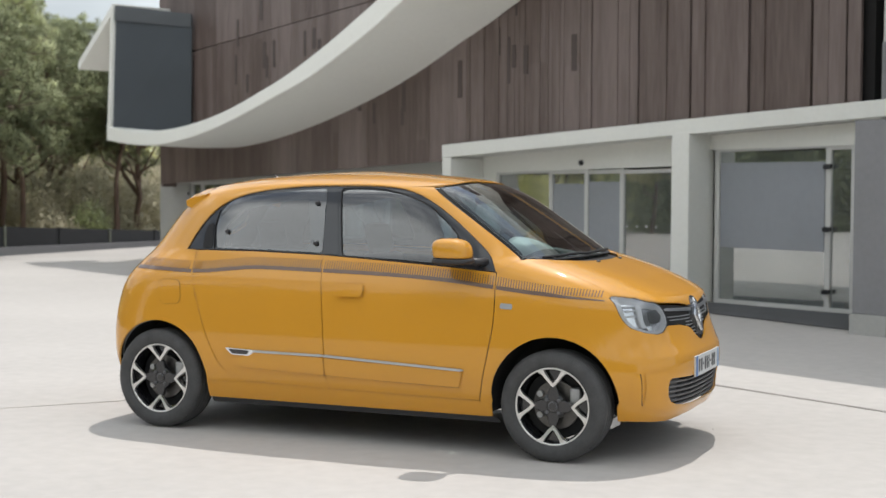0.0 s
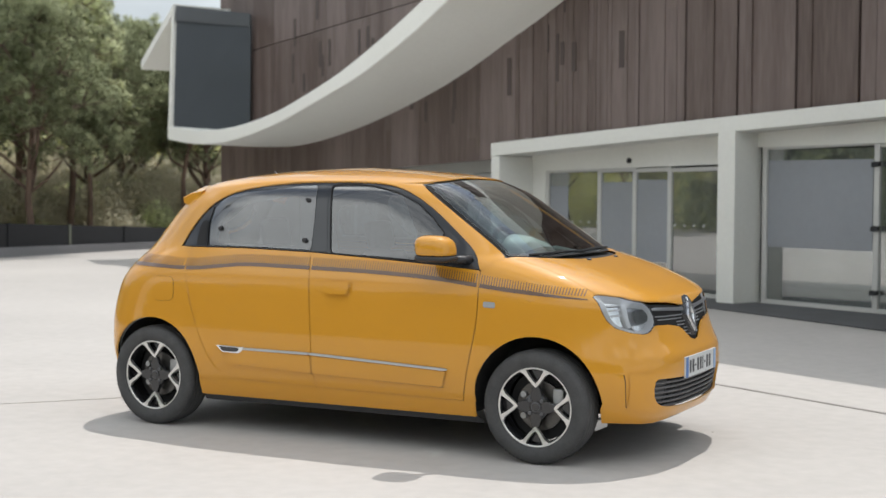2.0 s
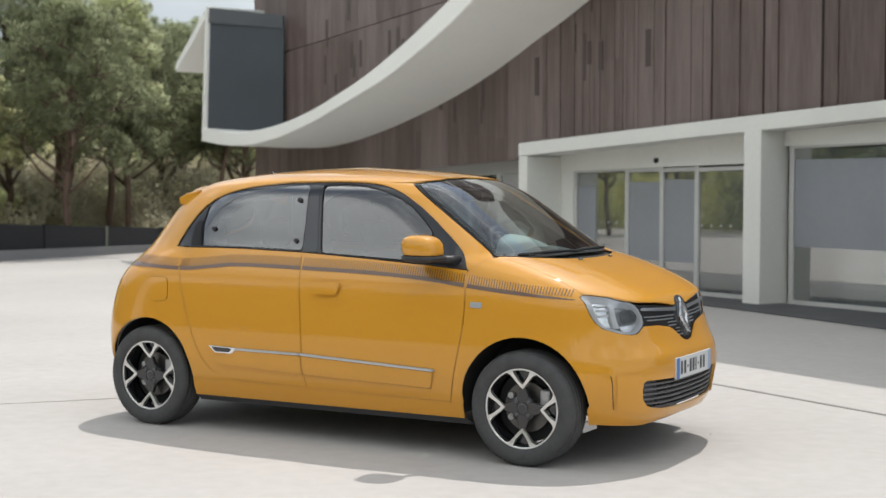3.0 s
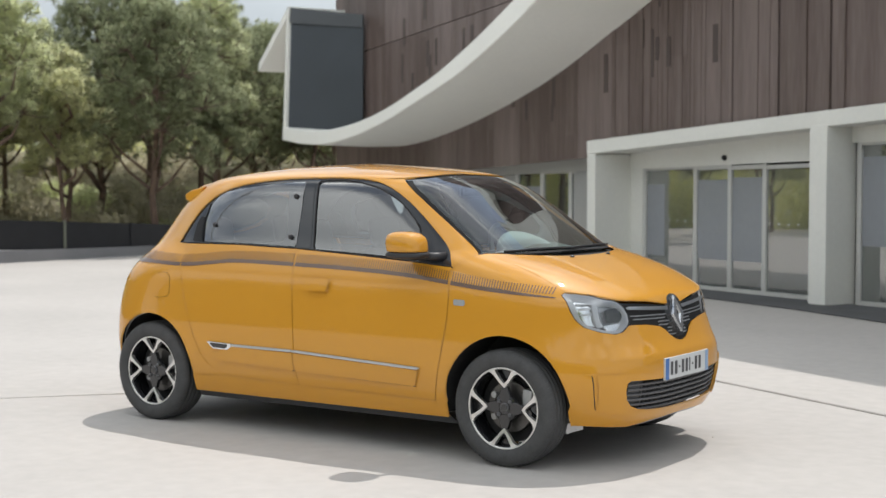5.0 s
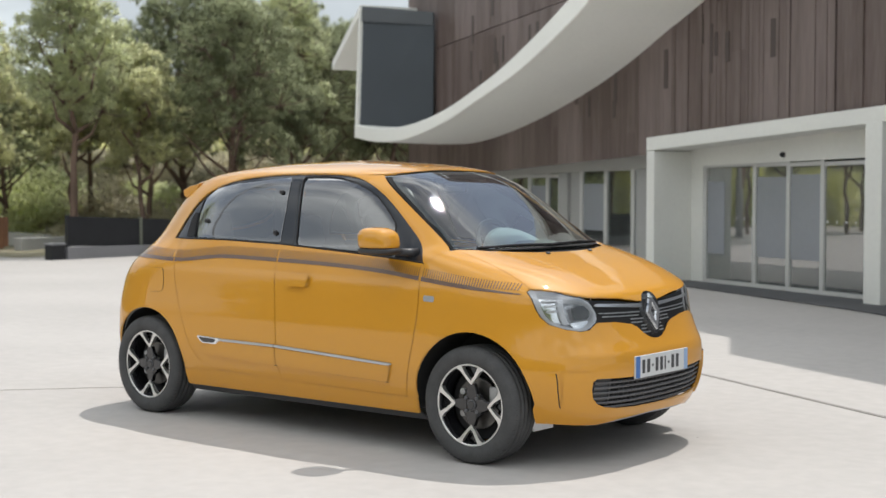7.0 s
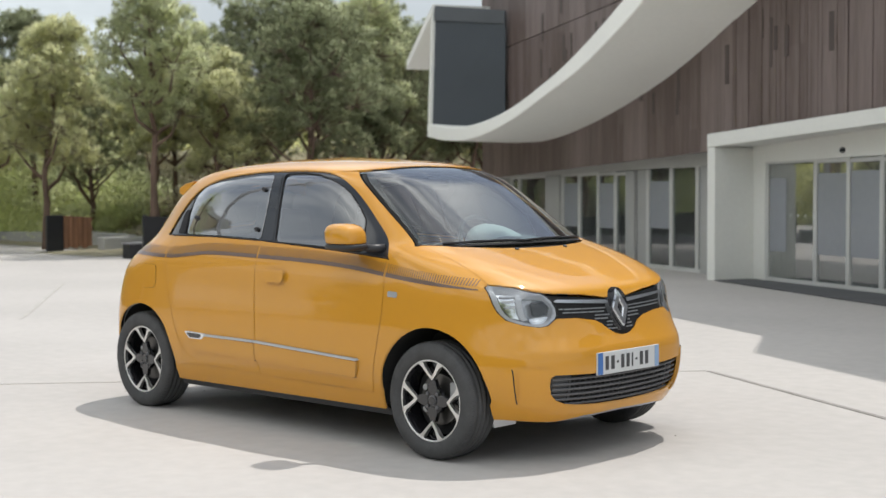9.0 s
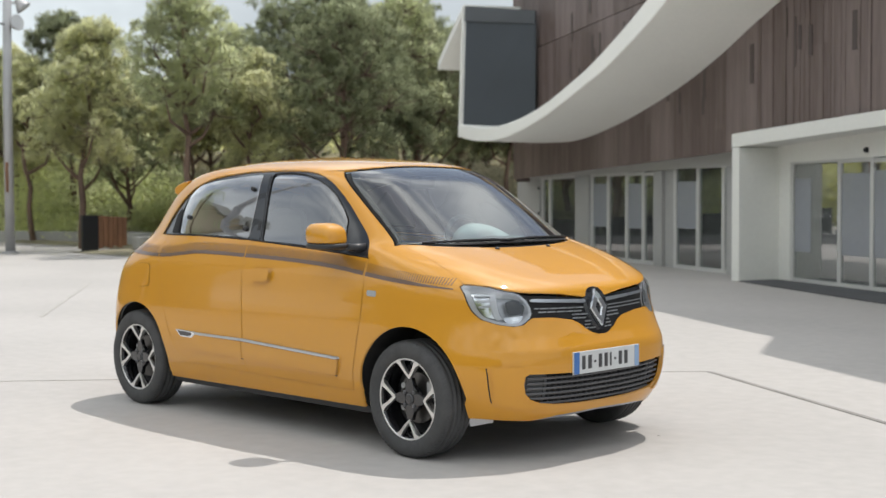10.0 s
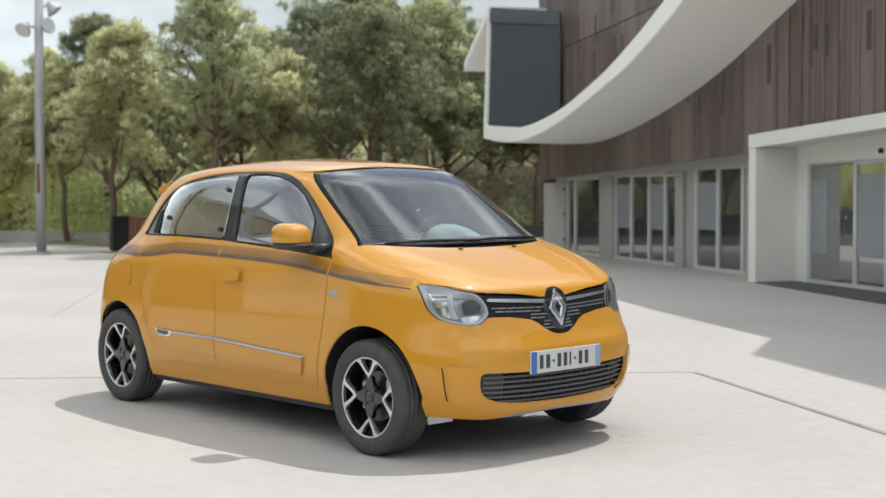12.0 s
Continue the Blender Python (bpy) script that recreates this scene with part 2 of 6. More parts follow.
# ---- mesh helpers ----
def part(name, bm, mat, parent=None, label="", smooth=False, kind="", normals=None):
    """Links a bmesh as one mesh object, under a thing or a part."""
    me = bpy.data.meshes.new(name)
    bm.to_mesh(me)
    bm.free()
    me.materials.append(mat)
    if smooth:
        me.polygons.foreach_set("use_smooth", [True] * len(me.polygons))
    if normals:
        me.normals_split_custom_set_from_vertices(normals)
    ob = new(name, me)
    if parent:
        ob.parent = parent
    return tagged(ob, label, kind=kind)


def thing(name, label, category, at=None, group=""):
    """An Empty at the base of a thing made of parts."""
    ob = new(name)
    ob.empty_display_size = 0.2
    if at is not None:
        ob.matrix_world = at
    return tagged(ob, label, category, group)


def hexa(bm, low, high):
    """A solid between two rings of equally many corners."""
    a, b = [bm.verts.new(p) for p in low], [bm.verts.new(p) for p in high]
    k = len(a)
    bm.faces.new(a[::-1]), bm.faces.new(b)
    for i in range(k):
        bm.faces.new((a[i], a[(i + 1) % k], b[(i + 1) % k], b[i]))
    return bm


def box(x0, x1, y0, y1, z0, z1, bevel=0.0, bm=None):
    bm = bm or bmesh.new()
    kept = set(bm.verts)
    ring = [(x0, y0), (x1, y0), (x1, y1), (x0, y1)]
    hexa(bm, [(*p, z0) for p in ring], [(*p, z1) for p in ring])
    if bevel:
        fresh = [e for e in bm.edges if e.verts[0] not in kept]
        bmesh.ops.bevel(bm, geom=fresh, offset=bevel, segments=2, affect="EDGES", profile=0.5)
    return bm


def tube(points, radii, sides=8, bm=None, caps=True):
    """A tapered round bar through the points."""
    bm = bm or bmesh.new()
    pts = [Vector(p) for p in points]
    rings = []
    for i, p in enumerate(pts):
        way = (pts[min(i + 1, len(pts) - 1)] - pts[max(i - 1, 0)]).normalized()
        a = way.orthogonal().normalized() if abs(way.z) > 0.95 else way.cross(Vector((0, 0, 1))).normalized()
        b = way.cross(a)
        r = radii[i] if hasattr(radii, "__len__") else radii
        rings.append([bm.verts.new(p + r * (math.cos(2 * math.pi * k / sides) * a + math.sin(2 * math.pi * k / sides) * b)) for k in range(sides)])
    for u, v in zip(rings, rings[1:]):
        for k in range(sides):
            bm.faces.new((u[k], u[(k + 1) % sides], v[(k + 1) % sides], v[k]))
    if caps:
        bm.faces.new(rings[0][::-1]), bm.faces.new(rings[-1])
    return bm


def lathe(profile, sides=48, bm=None, axis="y"):
    """Turns (radius, along) pairs round an axis."""
    bm = bm or bmesh.new()
    rings = []
    for r, h in profile:
        ring = []
        for k in range(sides):
            a = 2 * math.pi * k / sides
            c, s = r * math.cos(a), r * math.sin(a)
            ring.append(bm.verts.new((c, h, s) if axis == "y" else (c, s, h)))
        rings.append(ring)
    for u, v in zip(rings, rings[1:]):
        for k in range(sides):
            bm.faces.new((u[k], v[k], v[(k + 1) % sides], u[(k + 1) % sides]))
    return bm


def capped(profile, sides=32, axis="y", bm=None):
    bm = lathe(profile, sides, bm, axis)
    bmesh.ops.holes_fill(bm, edges=[e for e in bm.edges if e.is_boundary], sides=0)
    bmesh.ops.recalc_face_normals(bm, faces=bm.faces[:])
    return bm


def turned_in(loop, step=0.02, turns=1):
    """A closed loop filled in to short steps, its corners only just rounded."""
    out = []
    for a, b in zip(loop, loop[1:] + loop[:1]):
        k = max(1, int(math.hypot(b[0] - a[0], b[1] - a[1]) / step))
        out += [(a[0] + (b[0] - a[0]) * i / k, a[1] + (b[1] - a[1]) * i / k) for i in range(k)]
    for _ in range(turns):
        out = [((a[0] + b[0]) / 2, (a[1] + b[1]) / 2) for a, b in zip(out, out[1:] + out[:1])]
    return out


# ---- ground ----
bm = bmesh.new()
bmesh.ops.create_grid(bm, x_segments=40, y_segments=40, size=400)
part("ground", bm, CONCRETE_GROUND, label="pale sunlit concrete plaza with faint stains", kind="structure")

# ---- the building: s runs along the facade, m out of it ----
ALONG, OUT, CORNER = Vector((0.8965, -0.4431, 0)), Vector((-0.4431, -0.8965, 0)), Vector((-4.545, 10.758, 0))


def at(s, m, z):
    return CORNER + s * ALONG + m * OUT + Vector((0, 0, z))


def block(name, s0, s1, m0, m1, z0, z1, mat, parent=None, label="", kind="", lift0=0.0, lift1=0.0, bevel=0.0):
    """A block of the facade; lift: how far its foot and head rise from s0 to s1."""
    bm = bmesh.new()
    low = [at(s0, m0, z0), at(s0, m1, z0), at(s1, m1, z0 + lift0), at(s1, m0, z0 + lift0)]
    high = [at(s0, m0, z1), at(s0, m1, z1), at(s1, m1, z1 + lift1), at(s1, m0, z1 + lift1)]
    hexa(bm, low, high)
    if bevel:
        bmesh.ops.bevel(bm, geom=bm.edges[:], offset=bevel, segments=2, affect="EDGES", profile=0.5)
    return part(name, bm, mat, parent, label, kind=kind)


WOOD_M, GLASS_M = -0.27, -0.68


def wood_foot(s):
    if s > -0.2:
        return 1.99 + 0.0548 * (s + 0.2) - 0.0006 * (s + 0.2) ** 2
    return 1.445 + 0.0405 * (s + 9.35)


def wood_joint(s):
    return 3.90 + 0.065 * (s + 9.35)


# core behind the cladding, near black for shade in its gaps, and rooms behind the glass
block("wall_core", -9.4, 6.6, -9.0, WOOD_M - 0.40, 2.0, 7.2, GAP_SHADE, kind="structure", label="core of the building behind its cladding, near black for shade")
block("wall_room_back", -10.0, 7.4, -3.2, -3.0, 0, 2.0, ROOM_DARK, kind="structure", label="dim back wall of the entrance hall")
block("floor_room", -10.0, 7.4, -3.0, GLASS_M - 0.06, 0.004, 0.02, ROOM_DARK, kind="structure", label="dim floor of the entrance hall")
# unseen block added so that the car's hood mirrors dark wood
block("wall_upper", -9.4, -1.6, -9.0, -1.30, 7.4, 10.0, WOOD_CLAD, kind="structure", label="unseen dark wooden block added above the facade for the hood's reflections")
block("roof_slab", -9.4, 14.0, -9.0, WOOD_M, 7.2, 7.4, WHITE_PAINT, kind="structure", label="white roof slab")
# unseen roof edge, its depth and slant fitted to the shadow on the plaza
bm = hexa(bmesh.new(), [at(4.66, WOOD_M, 5.20), at(4.66, 1.0, 5.20), at(14.0, 1.0, 6.0), at(14.0, WOOD_M, 6.0)],
          [at(5.20, WOOD_M, 7.19), at(5.20, 1.0, 7.06), at(14.0, 1.0, 8.0), at(14.0, WOOD_M, 8.0)])
part("roof_shadow_edge", bm, WHITE_PAINT, label="unseen white roof edge shaped to cast the stepped shadow on the plaza", kind="structure")

# the great white ribbon
RIB_LOW = ((-9.09, 2.29), (-8.15, 2.19), (-7.03, 2.16), (-5.79, 2.27), (-4.64, 2.47), (-3.91, 2.64), (-2.91, 2.89), (-2.2, 3.075), (-1.37, 3.36), (-0.52, 3.69), (0.23, 4.02), (2.3, 4.65), (4.9, 5.20))
RIB_BACK = ((-9.09, 2.20), (-8.09, 2.15), (-7.23, 2.13), (-6.42, 2.125), (-5.64, 2.18), (-4.9, 2.275), (-4.02, 2.42), (-3.19, 2.59), (-2.4, 2.775), (-1.66, 2.975), (-0.95, 3.205), (-0.28, 3.455), (0.48, 3.745), (1.2, 4.03), (2.3, 4.45), (4.9, 5.12))
RIB_HIGH = ((-9.09, 2.55), (-7.68, 2.42), (-6.6, 2.43), (-5.6, 2.52), (-4.64, 2.68), (-3.74, 2.90), (-2.9, 3.13), (-2.11, 3.40), (-1.36, 3.69), (-0.65, 3.99), (0.0, 4.27), (0.6, 4.47), (2.3, 4.93), (4.9, 5.33))


def spline(keys, x):
    xs, ys = [k[0] for k in keys], [k[1] for k in keys]
    i = min(max(sum(1 for q in xs if q <= x) - 1, 0), len(xs) - 2)
    t = (x - xs[i]) / (xs[i + 1] - xs[i])
    slope = lambda j: (ys[min(j + 1, len(xs) - 1)] - ys[max(j - 1, 0)]) / (xs[min(j + 1, len(xs) - 1)] - xs[max(j - 1, 0)])
    d = xs[i + 1] - xs[i]
    return ys[i] * (1 + 2 * t) * (1 - t) ** 2 + d * slope(i) * t * (1 - t) ** 2 + ys[i + 1] * t * t * (3 - 2 * t) + d * slope(i + 1) * t * t * (t - 1)


def ribbon():
    th = thing("facade_ribbon", "broad white curved concrete ribbon sweeping up the wooden facade", "facade ribbon")
    bm = bmesh.new()
    rings = []
    for k in range(81):
        s = -9.09 + 13.8 * k / 80
        lo, hi, back = spline(RIB_LOW, s), spline(RIB_HIGH, s), spline(RIB_BACK, s)
        rings.append([bm.verts.new(at(s, m, z)) for m, z in ((WOOD_M - 0.02, back), (0.985, lo), (1.0, lo + 0.015), (1.0, hi - 0.015), (0.985, hi), (WOOD_M - 0.02, hi))])
    for u, v in zip(rings, rings[1:]):
        for i in range(6):
            bm.faces.new((u[i], v[i], v[(i + 1) % 6], u[(i + 1) % 6]))
    bm.faces.new(rings[0]), bm.faces.new(rings[-1][::-1])
    bmesh.ops.recalc_face_normals(bm, faces=bm.faces[:])
    part("sweep", bm, RIBBON_WHITE, th)
    bm = bmesh.new()
    hexa(bm, [at(-9.09, m, 2.29) for m in (WOOD_M,)] + [at(-9.09, 1.003, 2.29), at(-8.97, 1.003, 2.29), at(-8.97, WOOD_M, 2.29)],
         [at(-9.02, WOOD_M, 4.86), at(-9.02, 0.93, 4.86), at(-8.93, 0.93, 4.86), at(-8.93, WOOD_M, 4.86)])
    part("upright", bm, RIBBON_WHITE, th)
    bm = bmesh.new()
    hexa(bm, [at(-10.20, WOOD_M, 3.70), at(-10.20, 1.06, 3.70), at(-8.935, 0.94, 4.70), at(-8.935, WOOD_M, 4.70)],
         [at(-10.20, WOOD_M, 3.86), at(-10.20, 1.06, 3.86), at(-8.935, 0.94, 4.87), at(-8.935, WOOD_M, 4.87)])
    part("slanting_plate", bm, RIBBON_WHITE, th)
    return th


ribbon()
screen = thing("window_screen", "dark blue-grey screen panel closing the end of the white ribbon", "facade screen")
bm = bmesh.new()
hexa(bm, [at(-8.95, 0.93, 2.42), at(-8.93, 0.95, 2.42), at(-7.96, -0.18, 2.30), at(-7.98, -0.20, 2.30)],
     [at(-8.92, 0.86, 4.83), at(-8.90, 0.88, 4.83), at(-7.90, -0.18, 4.66), at(-7.92, -0.20, 4.66)])
part("cloth", bm, SCREEN_DARK, screen)
bm = bmesh.new()
hexa(bm, [at(-8.90, 0.90, 4.55), at(-8.88, 0.93, 4.55), at(-7.88, -0.15, 4.42), at(-7.90, -0.17, 4.42)],
     [at(-8.90, 0.88, 4.84), at(-8.88, 0.91, 4.84), at(-7.88, -0.15, 4.67), at(-7.90, -0.17, 4.67)])
part("head_box", bm, SCREEN_HEAD, screen)
# the wall returns beside the screen
block("wall_end", -9.42, -9.36, -9.0, WOOD_M - 0.06, 1.40, 7.2, WOOD_CLAD, kind="structure", label="dark wooden end wall")

# cladding boards in three rows
clad = thing("wood_cladding", "weathered dark brown wooden panels on the upper facade", "wall cladding")
clad["kind"] = "structure"
edges = (-9.36, -8.75, -7.96, -7.15, -6.2, -5.25, -4.62, -3.99, -3.2, -2.4, -1.6, -0.8, 0.05, 0.9, 1.7, 2.48, 3.29, 4.13, 5.0, 5.86, 6.31, 6.5)
rnd = random.Random(5)
for a, b in zip(edges, edges[1:]):
    for r in range(3):
        foot = (wood_foot, wood_joint, lambda s: wood_joint(s) + 2.0)[r]
        head = (wood_joint, lambda s: wood_joint(s) + 2.0, lambda s: 7.2)[r]
        # each panel is glued up of boards of different width, some patched
        bm = bmesh.new()
        slot = 0.002 if a < 2.4 else 0.012
        c = a + slot
        while c < b - slot - 0.001:
            d = min(c + rnd.choice((0.07, 0.1, 0.14, 0.22, 0.3) if a < 2.4 else (0.2, 0.45, 0.9)), b - slot)
            if b - slot - d < 0.05:
                d = b - slot
            cuts = [0.0] + sorted(rnd.random() for _ in range(rnd.choice((0, 0, 1, 1)))) + [1.0]
            for t0, t1 in zip(cuts, cuts[1:]):
                m1 = WOOD_M - 0.045 * max(0.0, (c + d) / 2) + rnd.uniform(-0.0015, 0.0015)
                zc0, zc1 = foot(c) + 0.008 + (head(c) - foot(c) - 0.016) * t0, foot(c) + 0.008 + (head(c) - foot(c) - 0.016) * t1
                zd0, zd1 = foot(d) + 0.008 + (head(d) - foot(d) - 0.016) * t0, foot(d) + 0.008 + (head(d) - foot(d) - 0.016) * t1
                hexa(bm, [at(c, m1 - 0.045, zc0), at(c, m1, zc0), at(d, m1, zd0), at(d, m1 - 0.045, zd0)],
                     [at(c, m1 - 0.045, zc1), at(c, m1, zc1), at(d, m1, zd1), at(d, m1 - 0.045, zd1)])
            c = d
        part("panel", bm, WOOD_CLAD, clad)

# short dark boards let into the panels
patches = [(-5.48, 3.5, 3.96), (-5.16, 3.5, 3.97), (-4.18, 3.63, 4.05), (-3.91, 3.72, 4.08), (-6.05, 3.1, 3.43), (-6.44, 3.27, 3.8), (2.18, 2.99, 3.48), (1.26, 3.0, 3.4), (1.03, 3.1, 3.42), (-1.43, 2.58, 3.07), (-0.1, 2.73, 3.28), (0.93, 2.88, 3.54)]
patches += [(-6.4 + 0.48 * (k * 7 % 18 + rnd.random()), z, z + rnd.uniform(0.2, 0.6)) for k, z in enumerate(rnd.uniform(2.3, 5.2) for _ in range(18))]
for s, z0, z1 in patches:
    m1 = WOOD_M - 0.045 * max(0.0, s)
    block("patch_board", s - rnd.uniform(0.03, 0.06), s + rnd.uniform(0.03, 0.06), m1 - 0.03, m1 + 0.0045, z0, z1, WOOD_PATCH, clad, "short dark board")

# grey block, and recess painted near black as shade, at the far end of the canopy
block("wall_recess", 6.48, 7.0, -2.0, -1.2, 2.2, 7.2, GAP_SHADE, kind="structure", label="recess between two parts of the building, painted near black for shade")
block("wall_grey_upper", 6.80, 14.0, -4.0, -0.50, 2.2, 3.03, GREY_CLAD, kind="structure", label="grey clad upper wall")
block("wall_grey_top", 6.80, 14.0, -4.0, -0.50, 4.6, 7.2, GREY_CLAD, kind="structure", label="grey clad top wall")
up_win = thing("upper_window", "dark upper window in a pale metal frame", "window")
block("frame", 6.81, 6.87, -0.63, -0.51, 3.03, 4.6, ALU, up_win)
block("pane", 6.87, 12.0, -0.60, -0.59, 3.03, 4.6, PANE, up_win)
block("backing", 6.93, 12.0, -1.5, -1.4, 3.03, 4.6, ROOM_DARK, up_win)
block("wall_grey_low", 7.55, 14.0, -4.0, 1.08, 0.21, 2.10, GREY_CLAD, kind="structure", label="smooth grey wall beside the glass door")
for k in range(7):
    block("plinth_stone", 7.53 + 0.42 * k, 7.53 + 0.42 * k + 0.412, -4.0, 1.10, 0, 0.205, CONCRETE_WALL, kind="structure", label="pale grey plinth stone")


# entrance canopy
def canopy_m(s):
    return -0.02 - 0.052 * (s + 0.2)


def canopy_top(s):
    return 2.04 + 0.0548 * (s + 0.2) - 0.0006 * (s + 0.2) ** 2


canopy = thing("entrance_canopy", "white rendered canopy framing the glass entrance", "canopy")
bm = bmesh.new()
rings = []
for k in range(25):
    s = -0.2 + 8.8 * k / 24
    h, m = canopy_top(s), canopy_m(s)
    rings.append([bm.verts.new(p) for p in (at(s, -1.2, h - 0.19), at(s, m - 0.008, h - 0.19), at(s, m, h - 0.182), at(s, m, h - 0.01), at(s, m - 0.01, h), at(s, -1.2, h))])
for u, v in zip(rings, rings[1:]):
    for i in range(6):
        bm.faces.new((u[i], v[i], v[(i + 1) % 6], u[(i + 1) % 6]))
bm.faces.new(rings[0]), bm.faces.new(rings[-1][::-1])
bmesh.ops.recalc_face_normals(bm, faces=bm.faces[:])
part("slab", bm, WHITE_PAINT, canopy)
block("cheek", -0.2, 0.0, -1.0, -0.022, 0, 1.85, WHITE_PAINT, canopy, bevel=0.008)
block("pillar", 4.02, 4.30, -0.72, -0.242, 0, 2.10, WHITE_PAINT, canopy, lift1=0.01, bevel=0.008)
block("lintel", 0.0, 4.02, GLASS_M - 0.1, GLASS_M + 0.04, 1.635, 1.9, WHITE_PAINT, canopy, lift0=0.075, lift1=0.2)
block("lintel", 4.30, 7.5, GLASS_M - 0.1, GLASS_M + 0.04, 1.90, 2.08, WHITE_PAINT, canopy, lift0=0.03, lift1=0.15)
block("jamb", 0.0, 0.28, GLASS_M - 0.1, GLASS_M + 0.03, 0, 1.64, WHITE_PAINT, canopy)
block("jamb", 6.40, 7.5, GLASS_M - 0.1, GLASS_M + 0.03, 0, 1.93, WHITE_PAINT, canopy)


def glazing(name, label, stops, z0, z1, lift, film=None, bar=0.035, group="", pane=PANE):
    """A glazed bay: frame bars at the stops, a pane in each gap, frosted film on some."""
    th = thing(name, label, "glass door" if "door" in name else "window", group=group)
    rise = lambda s: lift * (s - stops[0]) / (stops[-1] - stops[0])
    for s in stops:
        block("mullion", s - bar, s + bar, GLASS_M - 0.05, GLASS_M + 0.02, z0, z1 + rise(s), ALU, th)
    for a, b in zip(stops, stops[1:]):
        block("head_bar", a + bar, b - bar, GLASS_M - 0.05, GLASS_M + 0.015, z1 - 0.05, z1, ALU, th, lift0=rise(b) - rise(a), lift1=rise(b) - rise(a))
        block("foot_bar", a + bar, b - bar, GLASS_M - 0.05, GLASS_M + 0.015, z0, z0 + 0.06, ALU, th)
        block("pane", a + bar, b - bar, GLASS_M - 0.012, GLASS_M - 0.004, z0 + 0.06, z1 - 0.05, pane, th)
    for a, b, f0, f1 in film or ():
        block("film", a, b, GLASS_M - 0.003, GLASS_M + 0.001, f0, f1, FILM, th, "frosted grey-blue film")
    return th


auto = glazing("sliding_door", "wide glass sliding doors with frosted film and white frames", (0.31, 1.43, 2.13, 2.79, 3.71), 0.0, 1.66, 0.06,
               ((0.36, 0.75, 0.42, 1.42), (1.465, 2.095, 0.42, 1.48), (2.165, 2.755, 0.42, 1.51)))
# rows of small white marks on the glass
for a in (0.84, 2.86):
    for k in range(4):
        block("door_mark", a + 0.17 * k, a + 0.17 * k + 0.028, GLASS_M - 0.003, GLASS_M - 0.001, 0.905, 0.932, PLATE_WHITE, auto, "small white square mark")
front = glazing("entrance_door", "tall glass entrance door with frosted film and white frame", (4.40, 6.02, 6.36), 0.0, 1.92, 0.03, ((4.44, 5.96, 0.70, 1.74),))
for z in (0.24, 0.96, 1.68):
    bm = bmesh.new()
    for ds, dm in ((-0.035, 0.03), (0.03, 0.05)):
        hexa(bm, [at(6.02 + ds - 0.02, GLASS_M + dm - 0.02, z - 0.03), at(6.02 + ds - 0.02, GLASS_M + dm + 0.02, z - 0.03), at(6.02 + ds + 0.03, GLASS_M + dm + 0.02, z - 0.02), at(6.02 + ds + 0.03, GLASS_M + dm - 0.02, z - 0.02)],
             [at(6.02 + ds - 0.02, GLASS_M + dm - 0.02, z + 0.02), at(6.02 + ds - 0.02, GLASS_M + dm + 0.02, z + 0.02), at(6.02 + ds + 0.03, GLASS_M + dm + 0.02, z + 0.03), at(6.02 + ds + 0.03, GLASS_M + dm - 0.02, z + 0.03)])
    part("hinge", bm, BLACK_METAL, front)
bm = capped([(0.035, 0), (0.035, 0.03), (0.02, 0.05)], 16, axis="z")
bmesh.ops.transform(bm, matrix=Matrix.Translation(at(2.06, GLASS_M + 0.04, 1.765)) @ OUT.to_track_quat("Z", "Y").to_matrix().to_4x4(), verts=bm.verts[:])
tagged(part("door_sensor", bm, BLACK_METAL), "small round black sensor above the sliding doors", "sensor")
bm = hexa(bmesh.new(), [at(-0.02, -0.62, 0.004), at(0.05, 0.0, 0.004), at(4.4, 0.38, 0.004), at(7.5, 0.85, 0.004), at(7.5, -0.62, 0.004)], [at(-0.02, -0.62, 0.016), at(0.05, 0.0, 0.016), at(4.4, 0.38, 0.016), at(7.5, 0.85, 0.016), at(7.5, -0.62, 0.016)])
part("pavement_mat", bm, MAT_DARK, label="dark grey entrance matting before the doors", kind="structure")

# ground floor left of the canopy
for a, b in ((-10.05, -8.83), (-7.05, -6.42), (-3.80, -3.50), (-3.50, -3.16), (-1.40, -0.2)):
    out = 0.06 if a != -3.50 else 0.0
    block("wall_pier", a, b, GLASS_M - 0.25, GLASS_M + out, 0, 1.455 + 0.0195 * (a + 9.35), CONCRETE_WALL, kind="structure", label="grey concrete pier between windows", lift1=0.0195 * (b - a))
block("wall_lintel", -10.05, -0.2, GLASS_M - 0.25, GLASS_M + 0.065, 1.45, 1.46, CONCRETE_PALE, kind="structure", label="pale concrete band over the windows", lift0=0.19, lift1=0.40)
glazing("window_bay", "ground-floor glazing with white frames and frosted film", (-6.38, -5.675, -4.92, -4.27, -3.84), 0.0, 1.535, 0.06,
        ((-6.33, -5.73, 0.58, 1.36), (-4.87, -4.32, 0.59, 1.36)), 0.045, "ground-floor windows", PANE_DIM)
glazing("window_bay", "ground-floor glazing with white frames and frosted film", (-3.12, -2.365, -1.57, -1.42), 0.0, 1.635, 0.03,
        ((-3.07, -2.42, 0.64, 1.39),), 0.045, "ground-floor windows", PANE_DIM)
entry = glazing("window_bay", "ground-floor glazed door and window with white frames", (-8.80, -8.40, -7.08), 0.0, 1.495, 0.03, (), 0.05, "ground-floor windows", PANE_DIM)
for z in (0.25, 0.75, 1.25):
    block("hinge", -8.86, -8.82, GLASS_M + 0.06, GLASS_M + 0.09, z, z + 0.05, BLACK_METAL, entry, "small black hinge")

